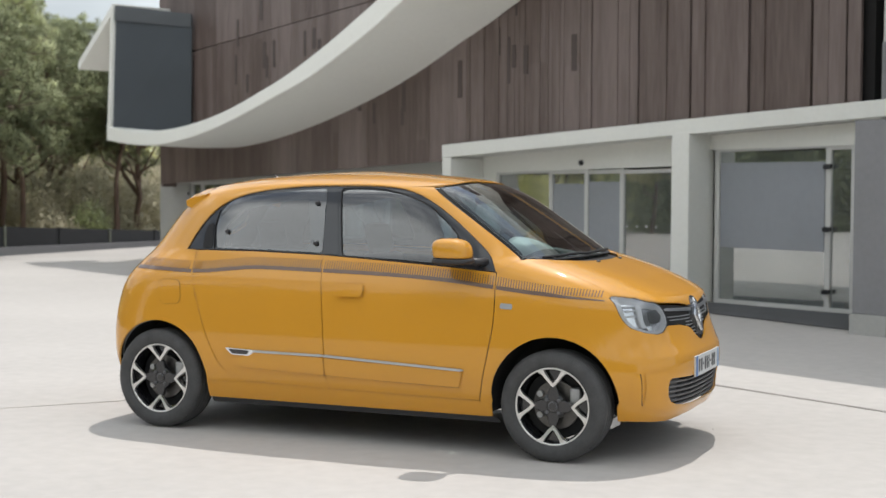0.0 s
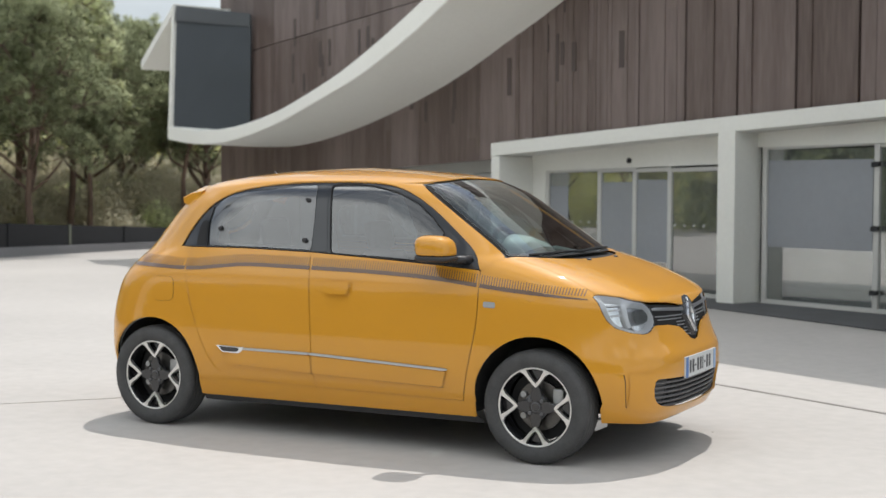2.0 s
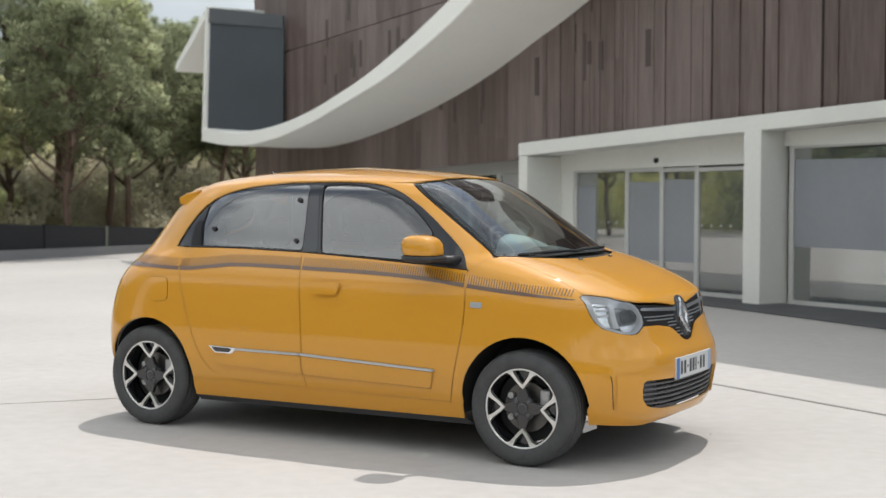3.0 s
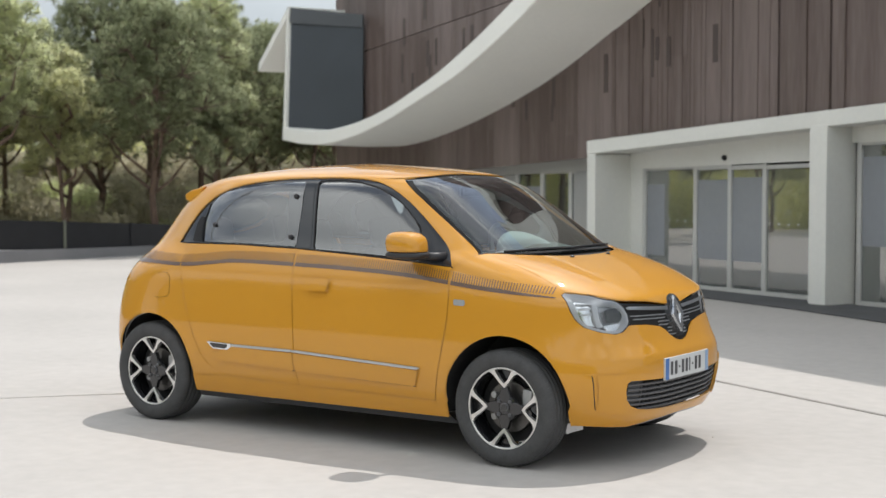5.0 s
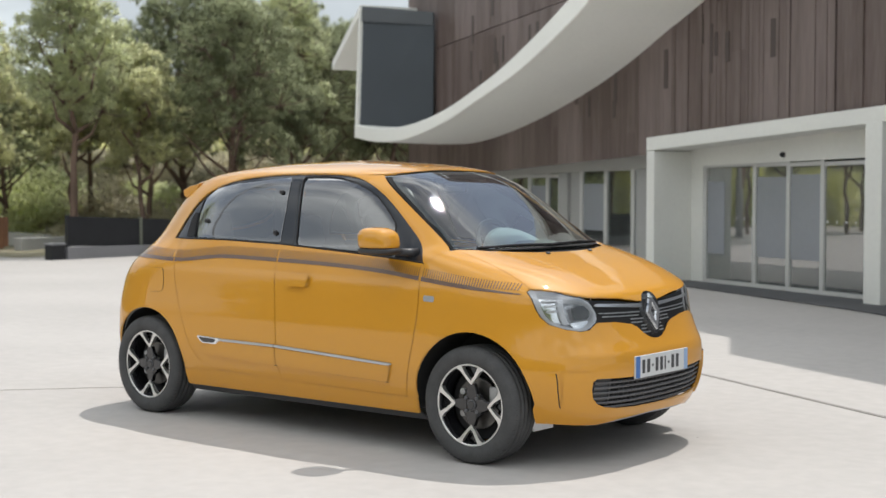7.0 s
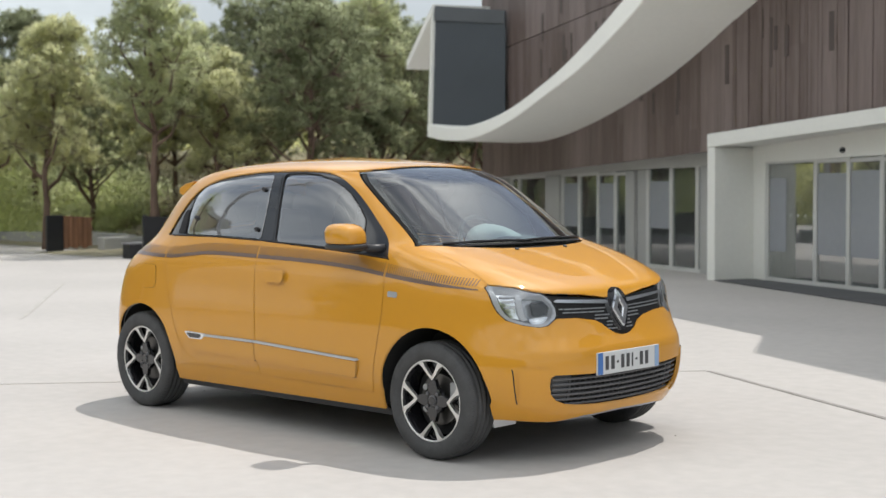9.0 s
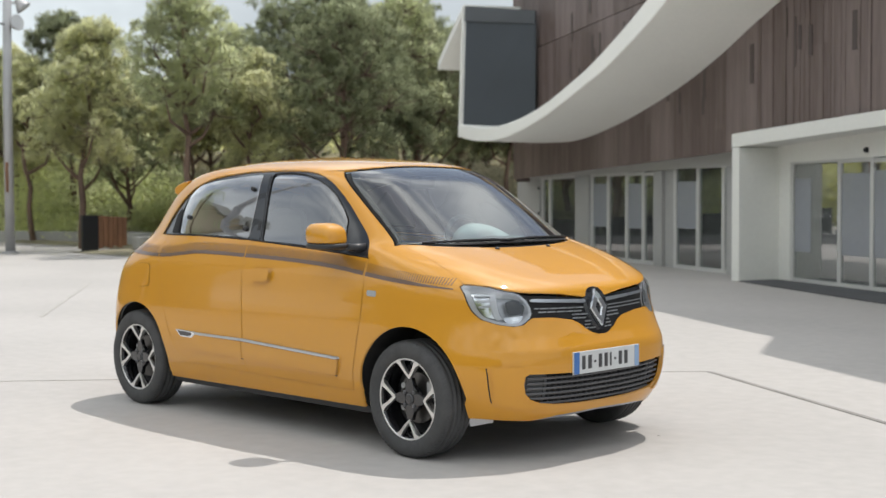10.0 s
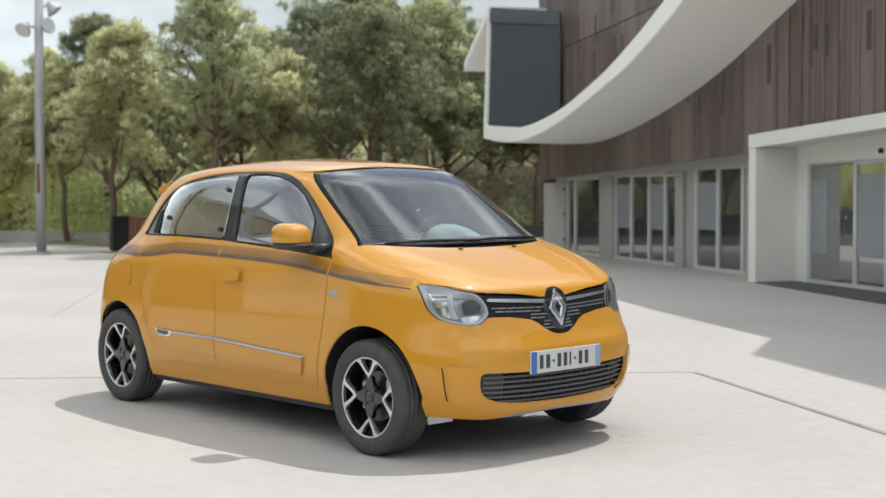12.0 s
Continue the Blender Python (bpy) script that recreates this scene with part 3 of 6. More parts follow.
# joints in the plaza
def joint(name, a, b, width, mat, label):
    a, b = Vector((*a, 0)), Vector((*b, 0))
    side = (b - a).cross(Vector((0, 0, 1))).normalized() * width / 2
    bm = hexa(bmesh.new(), [a - side + Vector((0, 0, 0.001)), b - side + Vector((0, 0, 0.001)), b + side + Vector((0, 0, 0.001)), a + side + Vector((0, 0, 0.001))],
              [a - side + Vector((0, 0, 0.004)), b - side + Vector((0, 0, 0.004)), b + side + Vector((0, 0, 0.004)), a + side + Vector((0, 0, 0.004))])
    return part(name, bm, mat, label=label, kind="structure")


joint("ground_joint_1", (0.49, 2.87), (7.5, -1.05), 0.042, JOINT, "dark open joint in the concrete paving")
joint("ground_joint_2", (0.47, 2.86), (-4.2, -2.6), 0.004, JOINT_FAINT, "faint filled joint in the concrete paving")
joint("ground_joint_3", (-7.0, 1.6), (-11.2, 4.6), 0.045, JOINT_FAINT, "grey filled joint in the concrete paving")

# ---- fence, pole and low walls at the edge of the plaza ----
fence = thing("fence", "low black mesh fence on a concrete kerb", "fence")
fx = -16.0
ys = [9.2 + 1.68 * k for k in range(10)]
rail_top, rail_foot = (lambda y: 0.79 - 0.042 * (y - 9.2)), (lambda y: max(0.24 - 0.036 * (y - 9.2), 0.05))
for k, y in enumerate(ys):
    part("post", box(fx - 0.03, fx + 0.03, y - 0.03, y + 0.03, 0, rail_top(y) + 0.02), OLIVE_METAL if k % 2 else BLACK_METAL, fence)
for a, b in zip(ys, ys[1:]):
    bm = hexa(bmesh.new(), [(fx - 0.012, a + 0.03, rail_foot(a)), (fx + 0.012, a + 0.03, rail_foot(a)), (fx + 0.012, b - 0.03, rail_foot(b)), (fx - 0.012, b - 0.03, rail_foot(b))],
              [(fx - 0.012, a + 0.03, rail_top(a)), (fx + 0.012, a + 0.03, rail_top(a)), (fx + 0.012, b - 0.03, rail_top(b)), (fx - 0.012, b - 0.03, rail_top(b))])
    part("mesh_panel", bm, BLACK_METAL, fence)
# the kerb's shade is put into its darker grey colour
bm = hexa(bmesh.new(), [(-16.35, 9.1, 0), (-15.85, 9.1, 0), (-15.85, 26, 0), (-16.35, 26, 0)], [(-16.35, 9.1, 0.22), (-15.85, 9.1, 0.22), (-15.85, 26, 0.05), (-16.35, 26, 0.05)])
part("kerb", bm, GREY_CLAD, label="concrete kerb under the fence, its shade put into a dark grey", kind="structure")
cabinet = thing("service_box", "small dark service box at the end of the fence", "service box", pose(-16.0, 8.93, 0))
part("body", box(-0.12, 0.12, -0.14, 0.14, 0.0, 0.27, 0.01), BLACK_METAL, cabinet)
part("lid", box(-0.135, 0.135, -0.155, 0.155, 0.27, 0.30, 0.006), GREY_CLAD, cabinet)

gate = thing("plank_gate", "low gate of brown planks beside a dark panel", "gate", pose(-19.4, 9.13, 0))
part("dark_panel", box(-0.04, 0.04, 0.0, 0.37, 0.0, 0.76, 0.006), BLACK_METAL, gate)
for k in range(6):
    part("plank", box(-0.03, 0.03, 0.39 + 0.112 * k, 0.39 + 0.112 * k + 0.10, 0.10 if k % 2 else 0.06, 0.74 - 0.008 * k, 0.004), RUST_WOOD, gate)
for z in (0.2, 0.6):
    part("rail", box(-0.06, -0.032, 0.38, 1.06, z, z + 0.06), BLACK_METAL, gate)

def back_edge(x):
    """Where the paving ends against the low wall."""
    return min(10.67 + 0.62 * (x + 24.96), 11.6)


bm = bmesh.new()
for x0, x1 in ((-40.0, -23.46), (-23.45, -20.2)):
    hexa(bm, [(x0, back_edge(x0), 0), (x1, back_edge(x1), 0), (x1 - 0.1, back_edge(x1) + 0.28, 0), (x0 - 0.1, back_edge(x0) + 0.28, 0)],
         [(x0, back_edge(x0), 0.33), (x1, back_edge(x1), 0.27), (x1 - 0.1, back_edge(x1) + 0.28, 0.27), (x0 - 0.1, back_edge(x0) + 0.28, 0.33)])
part("wall_low", bm, CONCRETE_WALL, label="low grey concrete wall behind the plaza", kind="structure")
part("wall_low_2", box(-19.2, -18.95, 10.2, 15.0, 0, 0.28, 0.01), CONCRETE_WALL, label="low grey concrete wall beside the gate", kind="structure")

pole = thing("lamp_post", "tall grey steel lamp post with round floodlights", "lamp post")
part("mast", tube([(0, 0, 0), (0, 0, 3.0), (0.02, 0.05, 6.6)], [0.10, 0.092, 0.075], 20), POLE_METAL, pole, smooth=True)
part("foot_plate", capped([(0.17, 0.0), (0.17, 0.03), (0.12, 0.05)], 20, axis="z"), POLE_METAL, pole)
part("sign_tag", box(0.07, 0.085, -0.11, -0.05, 1.25, 1.85), RUST_WOOD, pole)
for dy, z, turn, tilt in ((0.15, 4.66, 10, 80), (-0.34, 4.58, -60, 130), (0.30, 5.02, 60, 140)):
    lamp = new("floodlight")
    lamp.parent = pole
    lamp["label"] = "round grey floodlight"
    lamp.matrix_world = pose(0.10, dy, z)
    part("bracket", tube([(-0.08, -dy, 0.06), (-0.04, -dy * 0.4, 0.05), (0, 0, 0)], 0.022, 8), POLE_METAL, lamp)
    bm = capped([(0.05, -0.16), (0.07, -0.10), (0.15, 0.02), (0.165, 0.07)], 24, axis="z")
    bmesh.ops.transform(bm, matrix=pose(0, 0, 0, 0, tilt, turn), verts=bm.verts[:])
    part("shade", bm, POLE_METAL, lamp, smooth=True)
    bm = capped([(0.15, 0.072), (0.15, 0.08)], 24, axis="z")
    bmesh.ops.transform(bm, matrix=pose(0, 0, 0, 0, tilt, turn), verts=bm.verts[:])
    part("lens", bm, PLATE_WHITE, lamp)
pole.matrix_world = pose(-20.0, 7.85, 0)
copy_thing(pole, pose(-8.0, -5.0, 0, 0, 0, 60) @ Matrix.Diagonal((0.6, 0.6, 1.45, 1)))


# ---- the car: front towards +x, its right side at -y, wheels on z = 0 ----
def curve(soft, *pairs):
    """A smooth curve through (a, b) pairs, its bends softened over a width."""
    xs = np.array([p[0] for p in pairs], float)
    ys = np.array([p[1] for p in pairs], float)
    h = np.diff(xs)
    d = np.diff(ys) / h
    m = np.zeros(len(xs))
    m[0], m[-1] = d[0], d[-1]
    for i in range(1, len(xs) - 1):
        if d[i - 1] * d[i] > 0:
            a, b = 2 * h[i] + h[i - 1], h[i] + 2 * h[i - 1]
            m[i] = (a + b) / (a / d[i - 1] + b / d[i])
    count = 1600
    lo, hi = xs[0], xs[-1]
    grid = np.linspace(lo - 0.2, hi + 0.2, count)
    inside = np.clip(grid, lo, hi)
    k = np.clip(np.searchsorted(xs, inside) - 1, 0, len(xs) - 2)
    t = (inside - xs[k]) / h[k]
    v = ys[k] * (1 + 2 * t) * (1 - t) ** 2 + h[k] * m[k] * t * (1 - t) ** 2 + ys[k + 1] * t * t * (3 - 2 * t) + h[k] * m[k + 1] * t * t * (t - 1)
    v = v + np.where(grid > hi, (grid - hi) * m[-1], 0) + np.where(grid < lo, (grid - lo) * m[0], 0)
    if soft:
        step = grid[1] - grid[0]
        r = int(3 * soft / step)
        w = np.exp(-0.5 * (np.arange(-r, r + 1) * step / soft) ** 2)
        v = np.convolve(np.pad(v, r, mode="edge"), w / w.sum(), mode="valid")
    table, base, scale = v.tolist(), lo - 0.2, 1 / (grid[1] - grid[0])

    def f(x):
        q = (min(max(x, lo), hi) - base) * scale
        n = int(q)
        return table[n] + (table[n + 1] - table[n]) * (q - n)
    return f


NOSE = curve(0.010, (.15,1.74),(.22,1.815),(.30,1.85),(.43,1.866),(.53,1.868),(.61,1.84),(.70,1.812),(.80,1.786),(.84,1.765),(.88,1.70),(.92,1.61),(.96,1.51),(1.0,1.39),(1.03,1.29),(1.06,1.175),(1.10,1.115),(1.2,.965),(1.3,.815),(1.4,.66),(1.45,.555),(1.48,.475),(1.502,.33),(1.520,.12),(1.531,-.05),(1.536,-.2))
TAIL = curve(0.012, (.15,-1.60),(.25,-1.67),(.4,-1.725),(.6,-1.738),(.8,-1.71),(.95,-1.655),(1.05,-1.585),(1.2,-1.473),(1.3,-1.39),(1.4,-1.28),(1.44,-1.20),(1.478,-1.0),(1.502,-.80),(1.521,-.6),(1.531,-.42),(1.536,-.25))
WIDE = curve(0.012, (.15,.74),(.22,.775),(.30,.80),(.38,.818),(.445,.8268),(.47,.8268),(.55,.8242),(.65,.8190),(.75,.812),(.85,.802),(.90,.793),(.95,.776),(1.0,.755),(1.06,.728),(1.2,.677),(1.3,.64),(1.4,.597),(1.435,.575),(1.468,.53),(1.494,.44),(1.517,.30),(1.531,.14),(1.536,.02))
POW_F = curve(0.05, (.15,3.2),(.45,3.5),(.7,3.15),(.85,3.5),(1.0,4.2),(1.2,5.0),(1.44,6.0),(1.49,3.0),(1.536,2.2))
POW_R = curve(0.05, (.15,4.5),(.5,4.5),(.85,4.0),(1.06,3.45),(1.3,3.45),(1.44,3.0),(1.536,2.2))
MID_F = curve(0.04, (.15,1.0),(.8,1.0),(.9,.9),(1.0,.7),(1.06,.35),(1.2,.1),(1.44,-.3),(1.536,-.21))
MID_R = curve(0.04, (.15,-1.05),(.85,-1.0),(.97,-.75),(1.06,-.40),(1.3,-.40),(1.44,-.32),(1.536,-.24))
def half(x,z):
    """Half the body's width at x and height z."""
    w=WIDE(z)
    a,b,n=MID_F(z),NOSE(z),POW_F(z)
    if x>a:
        q=(x-a)/max(b-a,1e-3); return 0.0 if q>=1 else w*(1-q**n)**(1/n)
    a,b,n=MID_R(z),TAIL(z),POW_R(z)
    if x<a:
        q=(a-x)/max(a-b,1e-3); return 0.0 if q>=1 else w*(1-q**n)**(1/n)
    return w
def front(y,z):
    w=WIDE(z); a,b,n=MID_F(z),NOSE(z),POW_F(z); q=min(abs(y)/w,1.0)
    return a+(b-a)*(1-q**n)**(1/n)


def rear(y, z):
    w, a, b, n = WIDE(z), MID_R(z), TAIL(z), POW_R(z)
    q = min(abs(y) / w, 1.0)
    return a - (a - b) * (1 - q ** n) ** (1 / n)


def top(x, y):
    """The height of the body over (x, y), on hood and roof."""
    lo, hi = 0.76, 1.536
    for _ in range(26):
        mid = (lo + hi) / 2
        if half(x, mid) > abs(y):
            lo = mid
        else:
            hi = mid
    return lo


def map_side(sign):
    return lambda x, z: Vector((x, sign * half(x, z), z))


map_front = lambda y, z: Vector((front(y, z), y, z))
map_rear = lambda y, z: Vector((rear(y, z), y, z))
map_top = lambda x, y: Vector((x, y, top(x, y)))


def along(points, step=0.03):
    """The points of an open line, filled in to short steps."""
    out = []
    for a, b in zip(points, points[1:]):
        k = max(1, int(math.hypot(b[0] - a[0], b[1] - a[1]) / step))
        out += [(a[0] + (b[0] - a[0]) * i / k, a[1] + (b[1] - a[1]) * i / k) for i in range(k)]
    return out + [points[-1]]


def rounded(points, turns=2):
    """A closed loop with its corners cut round."""
    for _ in range(turns):
        out = []
        for i, a in enumerate(points):
            b = points[(i + 1) % len(points)]
            out += [(a[0] * 0.75 + b[0] * 0.25, a[1] * 0.75 + b[1] * 0.25), (a[0] * 0.25 + b[0] * 0.75, a[1] * 0.25 + b[1] * 0.75)]
        points = out
    return points


def smooth_line(points, turns=2):
    """An open line with its bends softened, its ends kept."""
    for _ in range(turns):
        out = [points[0]]
        for a, b in zip(points, points[1:]):
            out += [(a[0] * 0.75 + b[0] * 0.25, a[1] * 0.75 + b[1] * 0.25), (a[0] * 0.25 + b[0] * 0.75, a[1] * 0.25 + b[1] * 0.75)]
        points = out + [points[-1]]
    return points


def skin(name, loops, place, mat, parent, inset=0.0, rim=0.012, step=0.04, label="", fine=()):
    """A sheet cut to the loops (the first its outline, the others holes), laid on the body by place, with its edges turned in."""
    bm = bmesh.new()
    for loop in loops:
        clean = []
        for p in loop:
            if not clean or math.hypot(p[0] - clean[-1][0], p[1] - clean[-1][1]) > 0.0008:
                clean.append(p)
        if math.hypot(clean[0][0] - clean[-1][0], clean[0][1] - clean[-1][1]) < 0.0008:
            clean.pop()
        vs = [bm.verts.new((p[0], p[1], 0)) for p in clean]
        for i in range(len(vs)):
            bm.edges.new((vs[i], vs[(i + 1) % len(vs)]))
    bmesh.ops.triangle_fill(bm, use_beauty=True, use_dissolve=False, edges=bm.edges[:], normal=(0, 0, 1))
    bm.normal_update()
    bmesh.ops.delete(bm, geom=[f for f in bm.faces if f.calc_area() < 1e-9], context="FACES_ONLY")
    bmesh.ops.reverse_faces(bm, faces=[f for f in bm.faces if f.normal.z < 0])
    for axis in (0, 1):
        vals = [v.co[axis] for v in bm.verts]
        k = math.floor(min(vals) / step) + 1
        while k * step < max(vals):
            co, no = Vector((0, 0, 0)), Vector((0, 0, 0))
            co[axis], no[axis] = k * step, 1
            bmesh.ops.bisect_plane(bm, geom=bm.verts[:] + bm.edges[:] + bm.faces[:], plane_co=co, plane_no=no, dist=0.0004)
            k += 1
    for axis, lo, hi, gap in fine:
        q = lo
        while q < hi:
            co, no = Vector((0, 0, 0)), Vector((0, 0, 0))
            co[axis], no[axis] = q, 1
            bmesh.ops.bisect_plane(bm, geom=bm.verts[:] + bm.edges[:] + bm.faces[:], plane_co=co, plane_no=no, dist=0.0004)
            q += gap
    # keep the outline and the grid alone: clean cells shade evenly
    def on_grid(e):
        p, q = e.verts[0].co, e.verts[1].co
        for axis in (0, 1):
            if abs(p[axis] - q[axis]) < 2e-5:
                if abs(p[axis] / step - round(p[axis] / step)) * step < 2e-4:
                    return True
                for ax, lo, hi, gap in fine:
                    if ax == axis and lo - 1e-3 < p[axis] < hi and abs((p[axis] - lo) / gap - round((p[axis] - lo) / gap)) * gap < 2e-4:
                        return True
        return False
    loose = [e for e in bm.edges if not e.is_boundary and not on_grid(e)]
    bmesh.ops.dissolve_edges(bm, edges=loose, use_verts=False)
    spare = [v for v in bm.verts if not v.is_boundary and len(v.link_edges) == 2]
    bmesh.ops.dissolve_verts(bm, verts=spare)
    bm.verts.index_update()
    spots, norms, h = [], [], 0.004
    for v in bm.verts:
        a, b = v.co.x, v.co.y
        p = place(a, b)
        n = (place(a + h, b) - place(a - h, b)).cross(place(a, b + h) - place(a, b - h))
        n = n.normalized() if n.length > 1e-12 else Vector((0, 0, 1))
        if n.dot(p - Vector((0.0, 0.0, 0.62))) < 0:
            n = -n
        spots.append(p - n * inset)
        norms.append(n)
    for v, p in zip(bm.verts, spots):
        v.co = p
    bm.normal_update()
    agree = sum(f.normal.dot(norms[f.verts[0].index]) for f in bm.faces)
    if agree < 0:
        bmesh.ops.reverse_faces(bm, faces=bm.faces[:])
    normals = [tuple(n) for n in norms]
    if rim:
        by_vert = {v: n for v, n in zip(bm.verts, norms)}
        made = bmesh.ops.extrude_edge_only(bm, edges=[e for e in bm.edges if e.is_boundary])
        fresh = [g for g in made["geom"] if isinstance(g, bmesh.types.BMVert)]
        for v in fresh:
            for e in v.link_edges:
                o = e.other_vert(v)
                if o in by_vert and (o.co - v.co).length < 1e-6:
                    owner = o
            by_vert[v] = by_vert[owner]
        for v in fresh:
            v.co = v.co - by_vert[v] * rim
        bm.verts.index_update()
        normals = [tuple(by_vert[v]) for v in bm.verts]
    return part(name, bm, mat, parent, label, smooth=True, normals=normals)


def arch(xc, zc, r, a0, a1, k=24):
    return [(xc + r * math.cos(radians(a0 + (a1 - a0) * i / k)), zc + r * math.sin(radians(a0 + (a1 - a0) * i / k))) for i in range(k + 1)]


# lines of the side, as (x, z)
DLO_FOOT = [(0.908, 0.990), (0.646, 1.010), (0.302, 1.031), (-0.167, 1.056), (-0.632, 1.068), (-1.120, 1.066)]
DLO_HEAD = smooth_line([(-1.120, 1.066), (-1.090, 1.145), (-1.0, 1.277), (-0.885, 1.362), (-0.71, 1.414), (-0.45, 1.443), (-0.30, 1.452), (0.03, 1.454), (0.20, 1.447), (0.32, 1.424), (0.44, 1.376), (0.592, 1.284), (0.743, 1.169), (0.857, 1.078), (0.908, 0.990)])
DOOR_GAP = smooth_line([(-0.167, 1.056), (-0.140, 0.90), (-0.114, 0.587), (-0.089, 0.306)], 1)
REAR_GAP = smooth_line([(-1.030, 1.062), (-1.024, 0.973), (-0.974, 0.777), (-0.905, 0.585), (-0.837, 0.455), (-0.78, 0.378), (-0.70, 0.338), (-0.60, 0.316)], 2)
FRONT_GAP = smooth_line([(0.912, 0.984), (0.921, 0.758), (0.890, 0.576), (0.833, 0.300)], 2)
LINE = 0.0035
ARCH_R = 0.345


def shifted(points, dx, dz=0.0):
    return [(x + dx, z + dz) for x, z in points]


def scr_edge(z):
    """Where the windscreen meets its pillar."""
    t = (z - 1.056) / 0.384
    return 1.012 - 0.582 * t ** 1.04


def scr_top(y):
    return 1.476 - 0.036 * (abs(y) / 0.575) ** 2


RAIL_Y = 0.45
BACK_X = -1.02


def nose_seam(z):
    """Half-width at which the bumper meets the wing."""
    t = min(max((z - 0.60) / 0.10, 0), 1)
    return (0.86 + 0.03 * t * t * (3 - 2 * t)) * WIDE(z)


def seam_y(z):
    """Half-width at which the tailgate meets the side."""
    t = min(max((top(BACK_X, RAIL_Y) - z) / 0.25, 0), 1)
    return RAIL_Y + (0.74 * WIDE(z) - RAIL_Y) * t


def build_car():
    car = thing("car", "glossy yellow five-door hatchback with dark brown side stripes", "car")
    for sign in (-1, 1):
        on = map_side(sign)
        # doors
        foot = along([(-0.089 + LINE, 0.306), (0.833 - LINE, 0.300)])
        loop = along(shifted(DOOR_GAP, LINE)) + foot + along(shifted(FRONT_GAP, -LINE)[::-1]) + along([(0.905, 0.986), (0.646, 1.006), (0.302, 1.027), (-0.163, 1.052)])
        front_door = skin("front_door", [loop], on, PAINT, car)
        loop = along(shifted(DOOR_GAP, -LINE)[::-1]) + along([(-0.171, 1.052), (-0.632, 1.064), (-1.026, 1.062)]) + along(shifted(REAR_GAP, LINE)) + along([(-0.60 + LINE, 0.316), (-0.089 - LINE, 0.306)])
        rear_door = skin("rear_door", [loop], on, PAINT, car)
        # wing
        zs = [0.225 + (0.868 - 0.225) * i / 26 for i in range(27)]
        nose_edge = [(front(nose_seam(z), z), z) for z in zs]
        hood_side = [(x, top(x, 0.690 - 0.075 * (1.535 - x))) for x in (1.53, 1.48, 1.4, 1.3, 1.2, 1.1, 1.04)]
        loop = along(shifted(FRONT_GAP, LINE)) + along([(0.837, 0.296), (0.905, 0.296)]) + arch(1.246, 0.315, ARCH_R, 183, 2)[1:] + along([(1.578, 0.30), (1.572, 0.225)]) + nose_edge + hood_side + along([(1.035, 1.052), (1.012, 1.052), (0.916, 0.985)])
        skin("front_wing", [loop], on, PAINT, car, step=0.025, fine=((1, 0.86, 1.06, 0.0061),))
        # side frame: pillars, roof rail and rear quarter
        pillar = [(scr_edge(1.056 + 0.384 * i / 16), 1.056 + 0.384 * i / 16) for i in range(17)]
        lip = []
        for i in range(1, 6):
            y = 0.575 + (RAIL_Y - 0.575) * i / 5
            lip.append((front(y, scr_top(y)) if i else 0, scr_top(y)))
        x0 = lip[-1][0]
        rail = [(x0 + (BACK_X - x0) * i / 40, top(x0 + (BACK_X - x0) * i / 40, RAIL_Y)) for i in range(1, 41)]
        zt = rail[-1][1]
        tail_edge = [(rear(seam_y(z), z), z) for z in [zt + (0.26 - zt) * i / 36 for i in range(1, 37)]]
        loop = [(0.918, 0.990)] + along([(0.918, 0.990), (1.010, 1.054)]) + pillar + lip + rail + tail_edge + along([(tail_edge[-1][0], 0.26), (-1.585, 0.27)]) + arch(-1.246, 0.300, ARCH_R, -3, 176)[::-1] + along([(-0.905, 0.303), (-0.61, 0.3125)]) + along(shifted(REAR_GAP, -LINE)[::-1]) + along(DLO_HEAD)
        skin("side_frame", [loop], on, PAINT, car, step=0.03, fine=((1, 1.43, 1.50, 0.0057), (1, 0.92, 1.08, 0.011)))
        skin("side_lining", [loop], on, SEAT_PALE, car, inset=0.03, rim=0, step=0.05)
        skin("sill", [along([(-0.905, 0.299), (-0.60, 0.3105), (-0.09, 0.3015), (0.83, 0.294), (0.90, 0.292), (0.897, 0.215), (-0.905, 0.205), (-0.905, 0.298)])], on, PAINT, car)
        skin("sill_trim", [along([(-0.90, 0.206), (0.89, 0.216), (0.93, 0.175), (-0.90, 0.165), (-0.90, 0.206)])], on, BLACK_TRIM, car, inset=0.012)
        # side windows
        rear_pane = turned_in([(-0.897, 1.079), (-0.928, 1.20), (-0.918, 1.296), (-0.878, 1.340), (-0.824, 1.370), (-0.71, 1.390), (-0.572, 1.404), (-0.336, 1.426), (-0.222, 1.431), (-0.196, 1.25), (-0.178, 1.067), (-0.508, 1.075)], 0.02, 1)
        rear_hole = turned_in([(-0.860, 1.095), (-0.868, 1.19), (-0.846, 1.262), (-0.803, 1.300), (-0.666, 1.332), (-0.372, 1.384), (-0.325, 1.372), (-0.262, 1.115), (-0.290, 1.087)], 0.02, 2)
        front_hole = turned_in([(-0.128, 1.428), (-0.10, 1.434), (0.04, 1.436), (0.16, 1.427), (0.297, 1.397), (0.40, 1.358), (0.481, 1.316), (0.58, 1.240), (0.645, 1.180), (0.656, 1.13), (0.690, 1.025), (0.675, 1.017), (0.30, 1.037), (-0.03, 1.050), (-0.049, 1.062)], 0.02, 1)
        frame_loop = along(DLO_FOOT)[:-1] + along(DLO_HEAD)[:-1]
